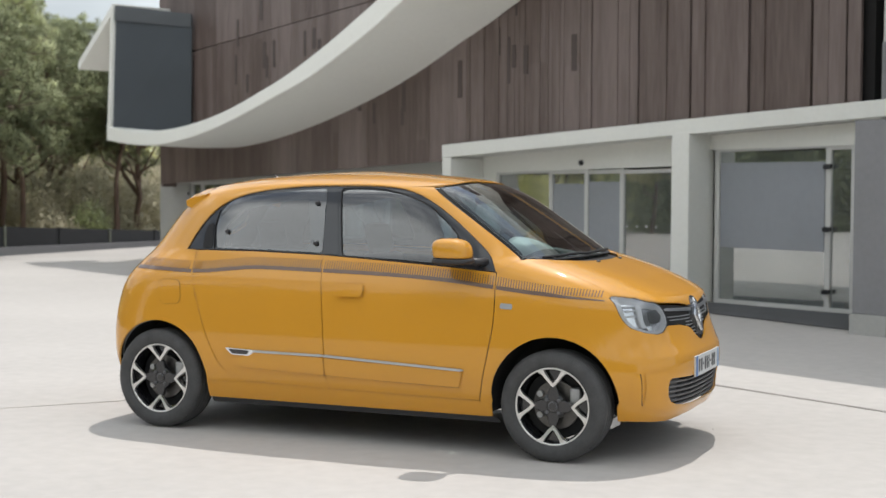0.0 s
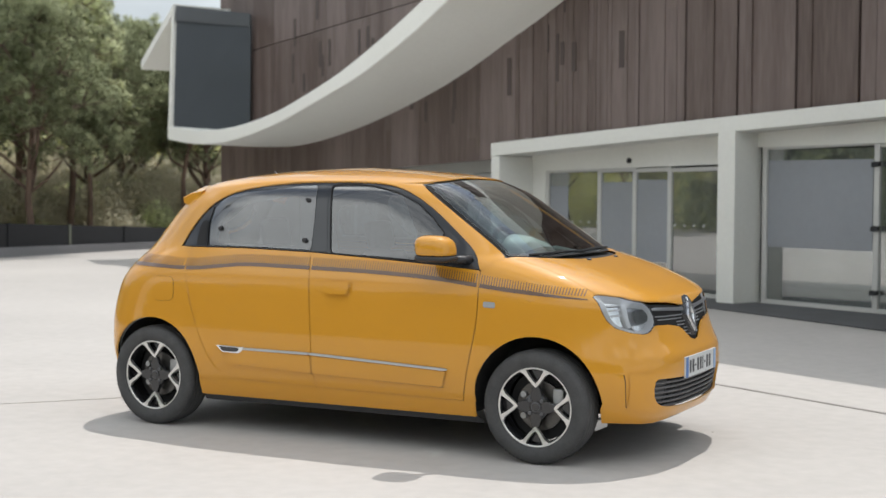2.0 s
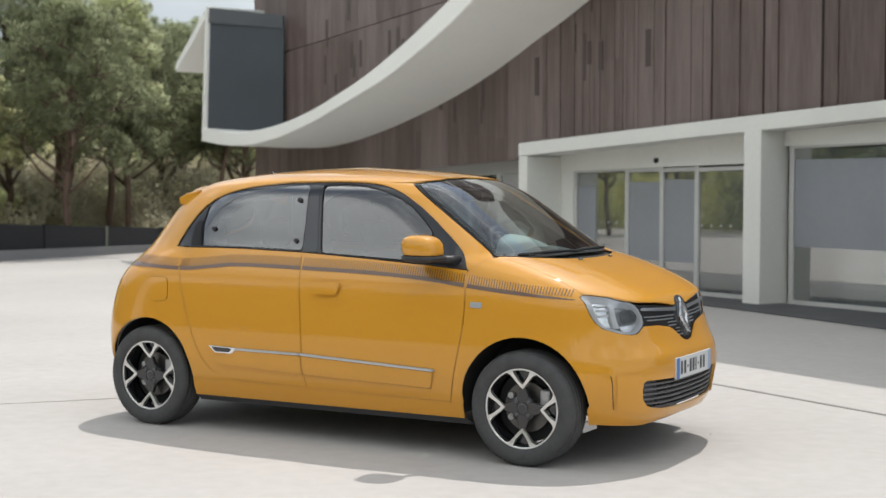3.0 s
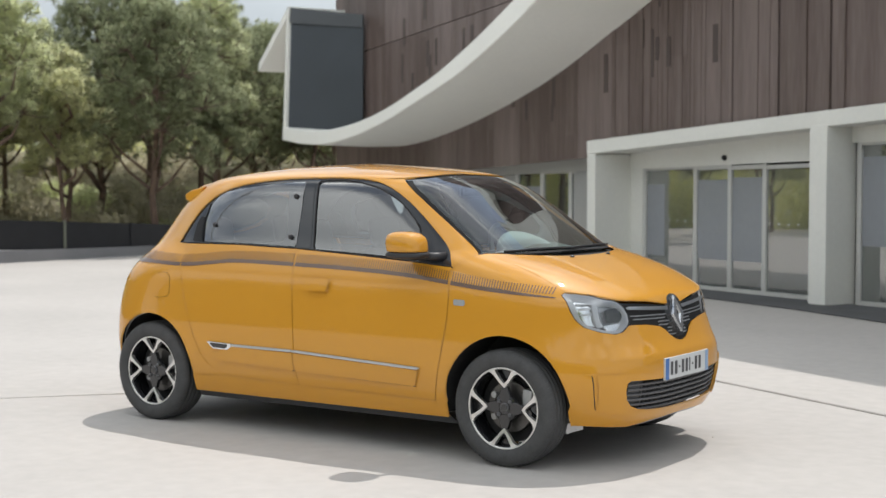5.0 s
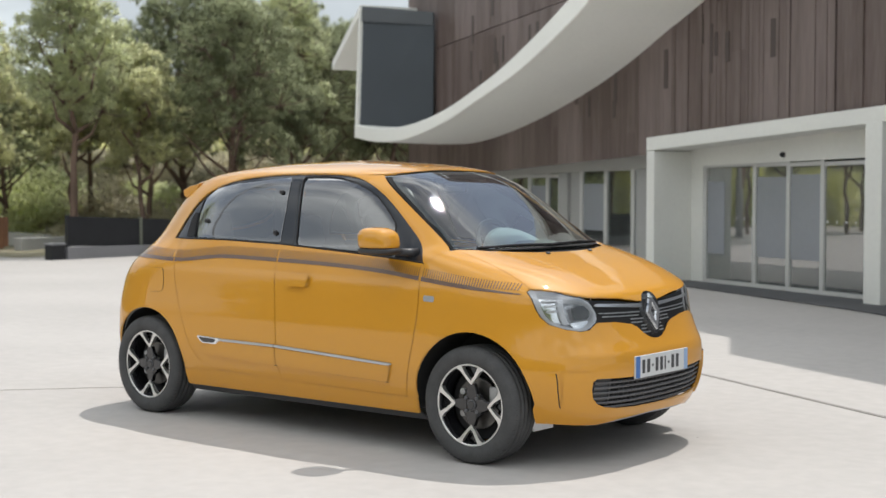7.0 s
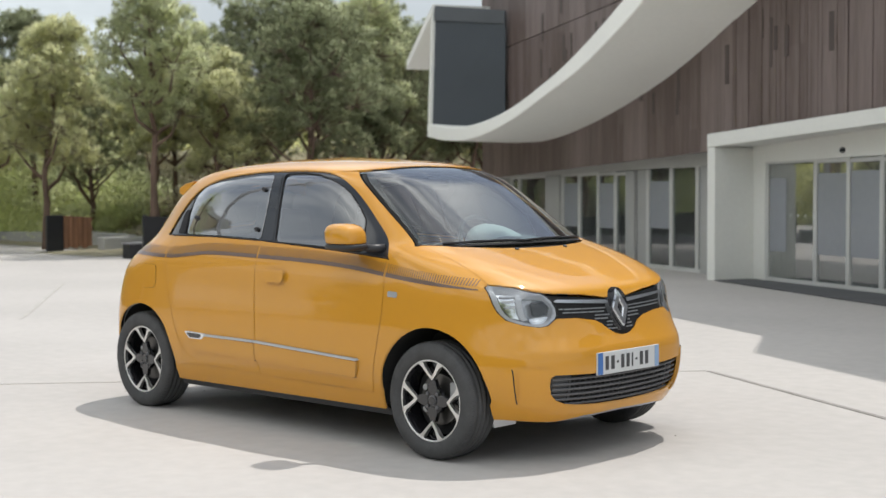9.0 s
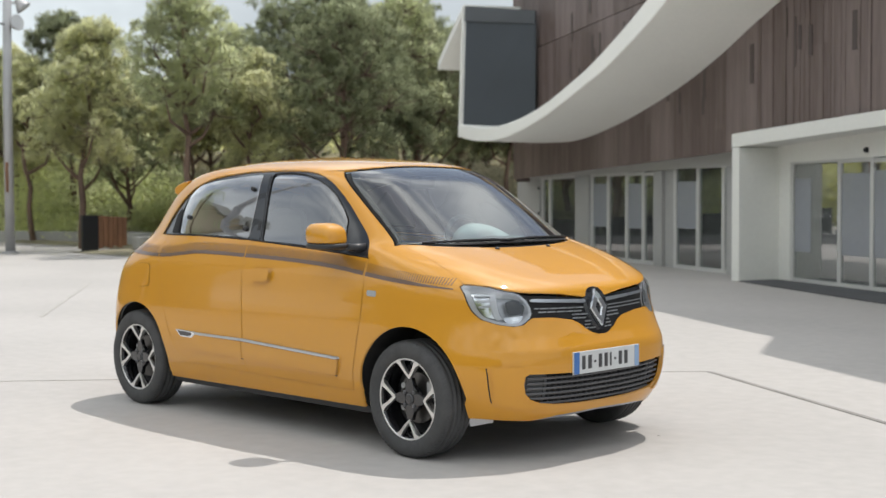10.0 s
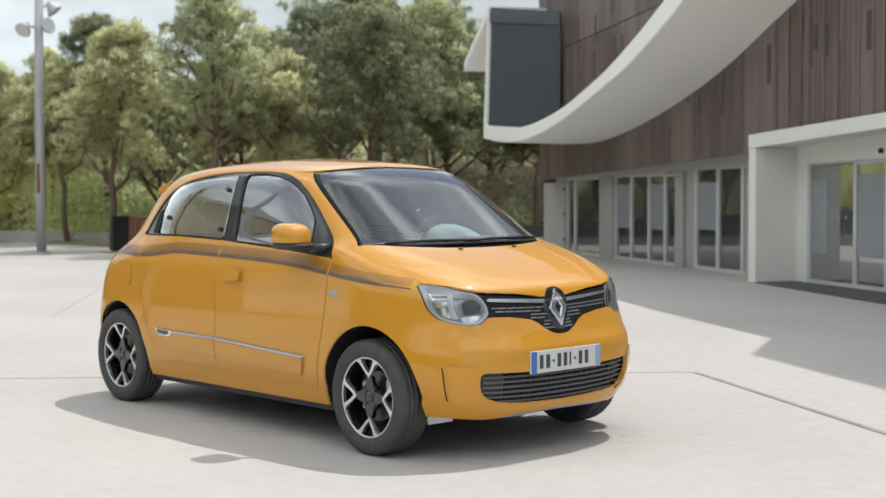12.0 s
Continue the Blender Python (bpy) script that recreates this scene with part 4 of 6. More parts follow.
        wf = skin("window_frame", [frame_loop, rear_hole, front_hole], on, PILLAR_BLACK, car, inset=0.009, rim=0.02)
        grow = lambda pts, c, k: [(c[0] + (x - c[0]) * k, c[1] + (z - c[1]) * k) for x, z in pts]
        skin("rear_window", [rear_pane], on, CAR_GLASS, car, inset=0.0045, rim=0.003)
        skin("front_window", [grow(front_hole, (0.2, 1.23), 1.03)], on, CAR_GLASS, car, inset=0.012, rim=0)
        skin("pillar_cover", [turned_in([(-0.212, 1.434), (-0.150, 1.434), (-0.068, 1.058), (-0.160, 1.066), (-0.186, 1.25)], 0.02, 1)], on, PILLAR_BLACK, wf, inset=0.0045, rim=0.004, label="gloss black pillar cover")
        # rubber seals round the panes
        def seal(loop, depth, thick):
            bm = bmesh.new()
            pts = []
            for x, z in loop + loop[:2]:
                p = on(x, z)
                pts.append((p.x, p.y - sign * depth, p.z))
            tube(pts, thick, 6, bm, caps=False)
            part("seal", bm, LINER, wf, "black rubber seal", smooth=True)
        seal(front_hole, 0.009, 0.0040)
        seal([(x, z) for x, z in along(DLO_FOOT)], 0.005, 0.0040)
        seal([(x, z) for x, z in along(DLO_HEAD)], 0.006, 0.0032)
        seal([(-0.914, 1.075), (-0.943, 1.20), (-0.932, 1.30), (-0.932, 1.30), (-0.943, 1.20), (-0.914, 1.075)], 0.007, 0.004)
        for x, z in ((-0.258, 1.346), (-0.837, 1.175), (-0.225, 1.118)):
            p = on(x, z)
            bm = capped([(0.014, -0.004), (0.014, 0.008), (0.009, 0.013)], 14)
            bmesh.ops.transform(bm, matrix=Matrix.Translation(p) @ Matrix.Diagonal((1, sign, 1, 1)), verts=bm.verts[:])
            bmesh.ops.recalc_face_normals(bm, faces=bm.faces[:])
            part("window_catch", bm, BLACK_TRIM, wf)
        skin("quarter_handle", [turned_in([(-1.006, 1.080), (-1.010, 1.185), (-0.988, 1.222), (-0.960, 1.225), (-0.932, 1.083)], 0.012, 2)], on, LINER, wf, inset=0.005, rim=0.01)
        # mouldings
        skin("door_moulding", [turned_in([(-0.1045 + LINE * 1.3, 0.482), (0.745, 0.4515), (0.722, 0.368), (-0.096 + LINE * 1.3, 0.384)], 0.012, 2)], on, PAINT, front_door, inset=-0.013, rim=0.014)
        skin("door_moulding", [turned_in([(-0.1045 - LINE * 1.3, 0.482), (-0.60, 0.489), (-0.71, 0.43), (-0.655, 0.402), (-0.096 - LINE * 1.3, 0.385)], 0.012, 2)], on, PAINT, rear_door, inset=-0.013, rim=0.014)
        # thin black strips laid on the doors as the shade line under the mouldings
        skin("moulding_shade", [along([(-0.092, 0.3835), (0.722, 0.3665), (0.722, 0.3625), (-0.092, 0.3795), (-0.092, 0.3835)])], on, LINER, front_door, inset=-0.0015, rim=0)
        skin("moulding_shade", [along([(-0.655, 0.4015), (-0.10, 0.3845), (-0.10, 0.3805), (-0.655, 0.3975), (-0.655, 0.4015)])], on, LINER, rear_door, inset=-0.0015, rim=0)
        skin("chrome_strip", [turned_in([(-0.104, 0.487), (0.735, 0.4555), (0.755, 0.459), (0.74, 0.467), (-0.104, 0.499)], 0.008, 1)], on, SATIN, front_door, inset=-0.019, rim=0.020, label="thin chrome strip")
        skin("chrome_strip", [turned_in([(-0.114, 0.487), (-0.565, 0.489), (-0.565, 0.501), (-0.114, 0.499)], 0.008, 1)], on, SATIN, rear_door, inset=-0.019, rim=0.020, label="thin chrome strip")
        skin("strip_badge", [turned_in([(-0.56, 0.489), (-0.59, 0.468), (-0.705, 0.470), (-0.752, 0.508), (-0.56, 0.502)], 0.008, 2)], on, CHROME, rear_door, inset=-0.018, rim=0.019, label="chrome strip end")
        skin("strip_badge_inset", [turned_in([(-0.585, 0.492), (-0.605, 0.475), (-0.698, 0.476), (-0.729, 0.502), (-0.60, 0.499)], 0.008, 2)], on, BLACK_GLOSS, rear_door, inset=-0.0205, rim=0.004)
        # handles and small things
        skin("handle_cup", [turned_in([(-0.03, 0.897), (-0.02, 0.822), (0.13, 0.822), (0.138, 0.899)], 0.012, 3)], on, PAINT, front_door, inset=-0.002, rim=0.004)
        skin("door_handle", [turned_in([(-0.033, 0.893), (-0.028, 0.829), (0.130, 0.829), (0.138, 0.897)], 0.012, 7)], on, PAINT, front_door, inset=-0.022, rim=0.03)
        if sign < 0:
            flap = [(-1.25, 0.868), (-1.225, 0.889), (-1.11, 0.889), (-1.092, 0.868), (-1.083, 0.775), (-1.10, 0.748), (-1.20, 0.740), (-1.226, 0.758)]
            skin("fuel_flap_gap", [turned_in(flap, 0.012, 2)], on, LINER, car, inset=-0.0012, rim=0)
            skin("fuel_flap", [[(-1.165 + (x + 1.165) * 0.98, 0.815 + (z - 0.815) * 0.98) for x, z in turned_in(flap, 0.012, 2)]], on, PAINT, car, inset=-0.0028, rim=0)
        skin("side_indicator", [turned_in([(0.952, 0.798), (1.020, 0.796), (1.020, 0.826), (0.952, 0.828)], 0.008, 2)], on, LAMP_GREY, car, inset=-0.004, rim=0.006, label="small clear side indicator")
        # stripes: a solid line below a row of fading ticks
        low = smooth_line([(-1.50, 0.942), (-1.30, 0.940), (-0.98, 0.930), (-0.75, 0.952), (-0.597, 0.966), (-0.14, 0.958), (0.322, 0.947), (0.665, 0.927), (0.907, 0.900), (1.191, 0.872), (1.50, 0.853)], 1)
        low_at = lambda x: spline(low, x)
        for a, b in ((-1.50, -0.985 - 0.04), (-0.985 - 0.03, -0.152), (-0.140, 0.906), (0.922, 1.505)):
            xs = [a + (b - a) * i / 24 for i in range(25)]
            thick = lambda x: 0.020 if x < 1.2 else max(0.004, 0.020 - 0.05 * (x - 1.2))
            band = [(x, low_at(x)) for x in xs] + [(x, low_at(x) + thick(x)) for x in xs[::-1]]
            skin("stripe", [band], on, DECAL, car, inset=-0.0022, rim=0, step=0.03, label="dark brown stripe")
        bm = bmesh.new()
        x = -1.44
        while x < 1.49:
            near_gap = min(abs(x + 1.035), abs(x + 0.146), abs(x - 0.916))
            if near_gap > 0.010:
                z0 = low_at(x) + 0.018
                z1 = z0 + (0.050 if x < 0.9 else max(0.02, 0.050 - 0.03 * (x - 0.9)))
                q = []
                for xx, zz in ((x - 0.0036, z0), (x + 0.0036, z0), (x + 0.002, z1), (x - 0.002, z1)):
                    p = on(xx, zz)
                    up = (on(xx, zz + 0.004) - on(xx, zz - 0.004)).normalized()
                    q.append(bm.verts.new(p + 0.0022 * Vector((0, sign * up.z, -sign * up.y))))
                bm.faces.new(q if sign < 0 else q[::-1])
            x += 0.0150
        part("tick_band", bm, TICK, car, "fine brown tick marks", kind="stuff")
        trim = [(x - 0.05, sign * (half(x - 0.02, z) - 0.045), z - 0.01) for x, z in pillar[::2]]
        part("pillar_trim", tube(trim, 0.024, 8), LINER, car, smooth=True)
        # mirror
        mirror = new("wing_mirror")
        mirror.parent = car
        mx, my = (0.702, 0.868) if sign < 0 else (0.590, 0.805)
        mirror["label"] = "yellow wing mirror on a black base"
        bm = bmesh.new()
        bmesh.ops.create_uvsphere(bm, u_segments=28, v_segments=18, radius=1)
        for v in bm.verts:
            c = v.co
            sx = lambda q, e: math.copysign(abs(q) ** e, q)
            k = 1.0 + 0.10 * c.z
            v.co = Vector((mx + 0.104 * sx(c.x, 0.70) - 0.016 * c.z, sign * (my + (0.090 if sign < 0 else 0.065) * sx(c.y, 0.68)), 1.100 + 0.070 * sx(c.z, 0.72)))
            if v.co.z < 1.066:
                v.co.z = 1.066
        part("cap", bm, PAINT, mirror, smooth=True)
        bm = bmesh.new()
        bmesh.ops.create_uvsphere(bm, u_segments=24, v_segments=12, radius=1)
        for v in bm.verts:
            c = v.co
            sx = lambda q, e: math.copysign(abs(q) ** e, q)
            v.co = Vector((mx + 0.004 + 0.110 * sx(c.x, 0.66), sign * (my - 0.003 + (0.090 if sign < 0 else 0.065) * sx(c.y, 0.62)), 1.050 + 0.022 * sx(c.z, 0.7)))
        part("base", bm, BLACK_TRIM, mirror, smooth=True)
        bm = tube([(mx + 0.05, sign * (my - 0.04), 1.046), (0.80, sign * 0.755, 1.040), (0.83, sign * 0.71, 1.036)], [0.018, 0.020, 0.026], 12)
        part("arm", bm, BLACK_TRIM, mirror, smooth=True)
        bm = box(mx - 0.077, mx - 0.071, min(sign * (my - 0.05), sign * (my + 0.05)), max(sign * (my - 0.05), sign * (my + 0.05)), 1.07, 1.145)
        part("mirror_glass", bm, CHROME, mirror)
        # wheel arch liners
        for xc, zc in ((1.246, 0.315), (-1.246, 0.30)):
            bm = bmesh.new()
            rows = []
            for a in range(-12, 193, 6):
                c, s = math.cos(radians(a)), math.sin(radians(a))
                px, pz = xc + (ARCH_R + 0.012) * c, zc + (ARCH_R + 0.012) * s
                rows.append([bm.verts.new((px, sign * y, pz)) for y in (max(half(px, max(pz, 0.2)) - 0.012, 0.54), 0.52)])
            for u, v in zip(rows, rows[1:]):
                bm.faces.new((u[0], u[1], v[1], v[0]))
            hub = bm.verts.new((xc, sign * 0.52, zc))
            for u, v in zip(rows, rows[1:]):
                bm.faces.new((u[1], hub, v[1]))
            part("arch_liner", bm, LINER, car)
        # door trim inside
        skin("door_card", [along([(-1.0, 1.05), (0.90, 0.985), (0.85, 0.32), (-0.75, 0.32), (-1.0, 1.05)])], on, DASH_DARK, car, inset=0.07, rim=0)

    # roof, hood, screen
    ys = [-RAIL_Y + 2 * RAIL_Y * i / 28 for i in range(29)]
    roof_loop = [(front(y, scr_top(y)), y) for y in ys] + [(x0 + (BACK_X - x0) * i / 30, RAIL_Y) for i in range(1, 31)] + [(BACK_X, y) for y in ys[::-1][1:]] + [(BACK_X + (x0 - BACK_X) * i / 30, -RAIL_Y) for i in range(1, 30)]
    skin("roof", [roof_loop], map_top, PAINT, car, rim=0.006, step=0.03)
    skin("headliner", [[(x * 0.96, y) for x, y in roof_loop]], map_top, SEAT_PALE, car, inset=0.035, rim=0)
    for y in (-1, 1):
        skin("seam_backing", [along([(x0 - 0.01, y * 0.425), (BACK_X + 0.01, y * 0.425), (BACK_X + 0.01, y * 0.475), (x0 - 0.03, y * 0.475), (x0 - 0.01, y * 0.425)])], map_top, PAINT, car, inset=0.002, rim=0, step=0.03)
    edge_y = lambda x: 0.687 - 0.075 * (1.535 - x)
    half_front = [(1.532, 0.686), (1.560, 0.664), (1.60, 0.630), (1.645, 0.585), (1.690, 0.535), (1.722, 0.480), (1.742, 0.425), (1.762, 0.33), (1.778, 0.20), (1.786, 0.10), (1.788, 0.0)]
    half_back = [(1.285, 0.0), (1.278, 0.15), (1.262, 0.28), (1.225, 0.42), (1.165, 0.54), (1.085, 0.62), (1.045, edge_y(1.045))]
    hood_loop = [(x, -y) for x, y in half_front] + half_front[::-1][1:] + [(x, edge_y(x)) for x in (1.48, 1.4, 1.3, 1.2, 1.1)] + half_back[::-1] + [(x, -y) for x, y in half_back[1:]] + [(x, -edge_y(x)) for x in (1.1, 1.2, 1.3, 1.4, 1.48)]
    hood = skin("hood", [hood_loop], map_top, PAINT, car, rim=0.012, step=0.025, fine=((0, 1.70, 1.79, 0.006),))
    for y in (-0.20, 0.20):
        bm = capped([(0.014, 0), (0.012, 0.006), (0.006, 0.010)], 12, axis="z")
        bmesh.ops.translate(bm, vec=(1.297, y, top(1.297, y)), verts=bm.verts[:])
        part("washer_nozzle", bm, BLACK_TRIM, hood)
    zs = [1.060 + 0.38 * i / 20 for i in range(21)]
    side_y = [(half(scr_edge(z) + 0.004, z) - 0.004, z) for z in zs]
    head = [(0.575 * (1 - i / 14), scr_top(0.575 * (1 - i / 14)) - 0.004) for i in range(15)]
    rim_loop = [(-y, z) for y, z in side_y] + [(-y, z) for y, z in head[1:]] + [(y, z) for y, z in head[::-1][1:]] + side_y[::-1] + [(side_y[0][0] * (1 - i / 12), 1.060) for i in range(1, 12)] + [(-side_y[0][0] * i / 12, 1.060) for i in range(12)]
    inner = [(y * 0.955, 1.262 + (z - 1.262) * 0.91) for y, z in rim_loop]
    skin("screen_surround", [rim_loop, inner], map_front, LINER, car, inset=0.009, rim=0.004)
    skin("windscreen", [[(y * 0.985, 1.265 + (z - 1.265) * 0.975) for y, z in rim_loop]], map_front, SCREEN_GLASS, car, inset=0.004, rim=0.003)
    bm = bmesh.new()
    outer = [bm.verts.new((x - 0.004, y, top(x, abs(y)) - 0.024)) for x, y in [(x, -y) for x, y in half_back[::-1]] + half_back[1:]]
    back = [bm.verts.new((front(v.co.y * 0.97, 1.075) - 0.03, v.co.y * 0.97, 1.040)) for v in outer]
    for i in range(len(outer) - 1):
        bm.faces.new((outer[i], outer[i + 1], back[i + 1], back[i]))
    part("cowl", bm, LINER, car)
    for y0, y1 in ((-0.56, 0.05), (0.0, 0.58)):
        pts = [(front(y0 + (y1 - y0) * i / 10, 1.068 + 0.006 * math.sin(i / 10 * math.pi)) + 0.006, y0 + (y1 - y0) * i / 10, 1.066 + 0.006 * math.sin(i / 10 * math.pi)) for i in range(11)]
        part("wiper", tube(pts, 0.0065, 6), BLACK_TRIM, car)
    part("antenna", tube([(-0.90, 0.0, 1.488), (-0.915, 0.0, 1.503), (-0.93, 0, 1.520)], [0.012, 0.006, 0.003], 8), BLACK_TRIM, car)

    # bumper and the rest of the nose
    lamp_low = [(0.709, 0.868), (0.7135, 0.835), (0.7105, 0.79), (0.699, 0.748), (0.674, 0.710), (0.615, 0.685), (0.550, 0.673), (0.50, 0.680), (0.465, 0.704), (0.445, 0.712)]
    grille_low = [(0.445, 0.712), (0.33, 0.708), (0.205, 0.690), (0.16, 0.672), (0.115, 0.640), (0.07, 0.617), (0.03, 0.608), (0.0, 0.607)]
    low_edge = [(0.0, 0.228), (0.3, 0.222), (0.45, 0.205), (0.55, 0.212), (0.64, 0.222)]
    side_line = [(nose_seam(z), z) for z in [0.225 + (0.868 - 0.225) * i / 26 for i in range(27)]]
    right = [(-y, z) for y, z in low_edge] + [(-y, z) for y, z in side_line] + [(-y, z) for y, z in lamp_low + grille_low[1:]]
    left = [(-y, z) for y, z in right[::-1]]
    intake_half = [(0.0, 0.268), (0.2, 0.272), (0.35, 0.281), (0.44, 0.294), (0.495, 0.315), (0.530, 0.350), (0.543, 0.395), (0.540, 0.432), (0.52, 0.445), (0.40, 0.440), (0.2, 0.432), (0.0, 0.428)]
    intake = [(-y, z) for y, z in intake_half] + [(y, z) for y, z in intake_half[::-1][1:-1]]
    bumper = skin("front_bumper", [along(right[:-1], 0.05) + along(left[:-1], 0.05), intake], map_front, PAINT, car, step=0.03)
    skin("bumper_lip", [along([(-0.50, 0.215), (-0.45, 0.207), (0, 0.230), (0.45, 0.207), (0.50, 0.215), (0.48, 0.192), (0, 0.205), (-0.48, 0.192), (-0.50, 0.215)])], map_front, LAMP_GREY, car, inset=0.012)
    for y in (-1, 1):
        strip = [(y * (nose_seam(z) - 0.022), z) for z in [0.23 + 0.44 * i / 20 for i in range(21)]] + [(y * (nose_seam(z) + 0.02), z) for z in [0.67 - 0.44 * i / 20 for i in range(21)]]
        skin("seam_backing", [strip], map_front, PAINT, bumper, inset=0.0015, rim=0, step=0.02)
    low_grille = skin("lower_grille", [[(y * 1.06, 0.36 + (z - 0.36) * 1.3) for y, z in intake]], map_front, LINER, car, inset=0.05, rim=0)
    for k in range(6):
        z = 0.290 + 0.0255 * k
        w = 0.515 if 0 < k else 0.43
        pts = [map_front(-w + 2 * w * i / 24, z - 0.010 * math.cos(math.pi * (-1 + 2 * i / 24) / 2) + 0.004) for i in range(25)]
        part("grille_bar", tube([(p.x - 0.022, p.y, p.z) for p in pts], 0.0062, 6), GRILLE_GREY, low_grille)
    for k in range(23):
        y = -0.418 + 0.038 * k
        pts = [map_front(y, z) for z in (0.285, 0.36, 0.425)]
        part("grille_strut", tube([(p.x - 0.026, p.y, p.z) for p in pts], 0.0032, 5), BLACK_TRIM, low_grille)
    for y in (-1, 1):
        skin("intake_cheek", [turned_in([(y * 0.538, 0.435), (y * 0.536, 0.36), (y * 0.495, 0.318), (y * 0.44, 0.297), (y * 0.395, 0.290), (y * 0.40, 0.437)], 0.02, 1)], map_front, GRILLE_GREY, low_grille, inset=0.034, rim=0.004)
        # the skin stands out in a lip beside a dark slit that faces forward
        rows = []
        for k in range(13):
            z = 0.308 + 0.172 * k / 12
            yo = spline(((0.308, 0.660), (0.33, 0.669), (0.40, 0.687), (0.48, 0.697)), z)
            tall = 0.0065 * math.sin(math.pi * min(max(k, 0.4), 11.6) / 12) ** 0.4
            spots = []
            for q, up in ((yo + 0.034, 0.0012), (yo + 0.014, tall * 0.70), (yo, tall), (yo - 0.004, 0.0010)):
                p, d = map_front(y * q, z), map_front(y * (q + 0.004), z) - map_front(y * (q - 0.004), z)
                out = Vector((d.y, -d.x, 0)).normalized()
                spots.append(p + out * up * (1 if out.x > 0 else -1))
            rows.append(spots)
        for name, lo, hi, mat in (("slit_lip", 0, 2, PAINT), ("air_slit", 2, 3, LINER)):
            bm = bmesh.new()
            grid = [[bm.verts.new(p) for p in row[lo:hi + 1]] for row in rows]
            for u, v in zip(grid, grid[1:]):
                for i in range(hi - lo):
                    bm.faces.new((u[i], u[i + 1], v[i + 1], v[i]))
            part(name, bm, mat, bumper, smooth=True)
        # raised corner of the bumper
        skin("bumper_corner", [turned_in([(y * 0.680, 0.486), (y * 0.548, 0.482), (y * 0.553, 0.43), (y * 0.555, 0.35), (y * 0.51, 0.300), (y * 0.44, 0.272), (y * 0.50, 0.268), (y * 0.655, 0.305)], 0.014, 3)], map_front, PAINT, bumper, inset=-0.0068, rim=0.010)
    # upper grille
    half_up = [(y, z - 0.004) for y, z in grille_low[::-1]]
    hood_line = [(0.470, top(1.725, 0.470) - 0.006), (0.43, top(1.742, 0.425) - 0.006), (0.33, top(1.762, 0.33) - 0.006), (0.2, top(1.778, 0.20) - 0.006), (0.0, top(1.787, 0.0) - 0.006)]
    mask = [(-y, z) for y, z in half_up] + [(-y, z) for y, z in hood_line] + [(y, z) for y, z in hood_line[::-1][1:]] + [(y, z) for y, z in half_up[::-1][:-1]]
    grille = skin("upper_grille", [mask], map_front, LINER, car, inset=0.022, rim=0)
    for sgn in (-1, 1):
        skin("chrome_bar", [turned_in([(sgn * 0.445, 0.804), (sgn * 0.075, 0.784), (sgn * 0.075, 0.766), (sgn * 0.445, 0.791)], 0.02, 1)], map_front, SATIN, grille, inset=-0.001, rim=0.015, label="satin chrome bar")
        for r, z in enumerate((0.744, 0.727, 0.710, 0.693, 0.676, 0.659, 0.642)):
            reach = 0.42 if r < 1 else (0.40 if r < 2 else (0.18 if r < 4 else 0.10))
            x = 0.09 - 0.012 * r + (0.03 if r % 2 else 0)
            while x < reach:
                e = min(x + 0.05, reach)
                zz = z + 0.03 * (x - 0.1)
                skin("grille_dash", [[(sgn * x, zz), (sgn * e, zz + 0.001), (sgn * e, zz + 0.007), (sgn * x, zz + 0.006)]], map_front, GRILLE_SILVER, grille, inset=0.010, rim=0.008, step=0.2)
                x += 0.062
    badge = new("front_badge")
    badge.parent = car
    shield = [(-0.082, 0.765), (-0.062, 0.818), (-0.030, 0.838), (0.030, 0.838), (0.062, 0.818), (0.082, 0.765), (0.058, 0.68), (0.0, 0.612), (-0.058, 0.68)]
    skin("badge_plate", [rounded(shield, 1)], map_front, BLACK_GLOSS, badge, inset=-0.006, rim=0.025)
    dia = [(0.0, 0.826), (0.060, 0.738), (0.0, 0.645), (-0.060, 0.738)]
    hole = [(0.0, 0.786), (0.027, 0.738), (0.0, 0.686), (-0.027, 0.738)]
    skin("badge_diamond", [rounded(dia, 0), hole], map_front, CHROME, badge, inset=-0.018, rim=0.012, label="plain chrome diamond")
    # number plate with plain bars
    plate = new("number_plate")
    plate.parent = car
    plate.matrix_world = pose(1.872, 0, 0.478, 0, 0, 0)
    plate["label"] = "white number plate with blue ends and dark bars"
    part("plate", box(-0.012, 0.0, -0.26, 0.26, -0.056, 0.056, 0.003), PLATE_WHITE, plate)
    part("plate_band", box(0.0005, 0.0015, -0.258, -0.218, -0.054, 0.054), PLATE_BLUE, plate)
    part("plate_band", box(0.0005, 0.0015, 0.222, 0.258, -0.054, 0.054), PLATE_PALE_BLUE, plate)
    for y, w, z in ((-0.185, 0.026, 0.037), (-0.137, 0.028, 0.037), (-0.097, 0.016, 0.006), (-0.055, 0.026, 0.037), (-0.01, 0.026, 0.037), (0.027, 0.012, 0.037), (0.062, 0.016, 0.006), (0.104, 0.026, 0.037), (0.150, 0.026, 0.037)):
        part("plate_bar", box(0.0006, 0.0018, y - w / 2, y + w / 2, -z * 0.92, z * 0.92), PLATE_INK, plate)
    # headlamps
    lamp_high = [(0.445, 0.716), (0.440, 0.745), (0.450, 0.782), (0.472, 0.814), (0.505, 0.841), (0.545, top(1.682, 0.545) - 0.008), (0.585, top(1.643, 0.585) - 0.006), (0.630, 0.886), (0.664, 0.891), (0.690, 0.888), (0.704, 0.879)]
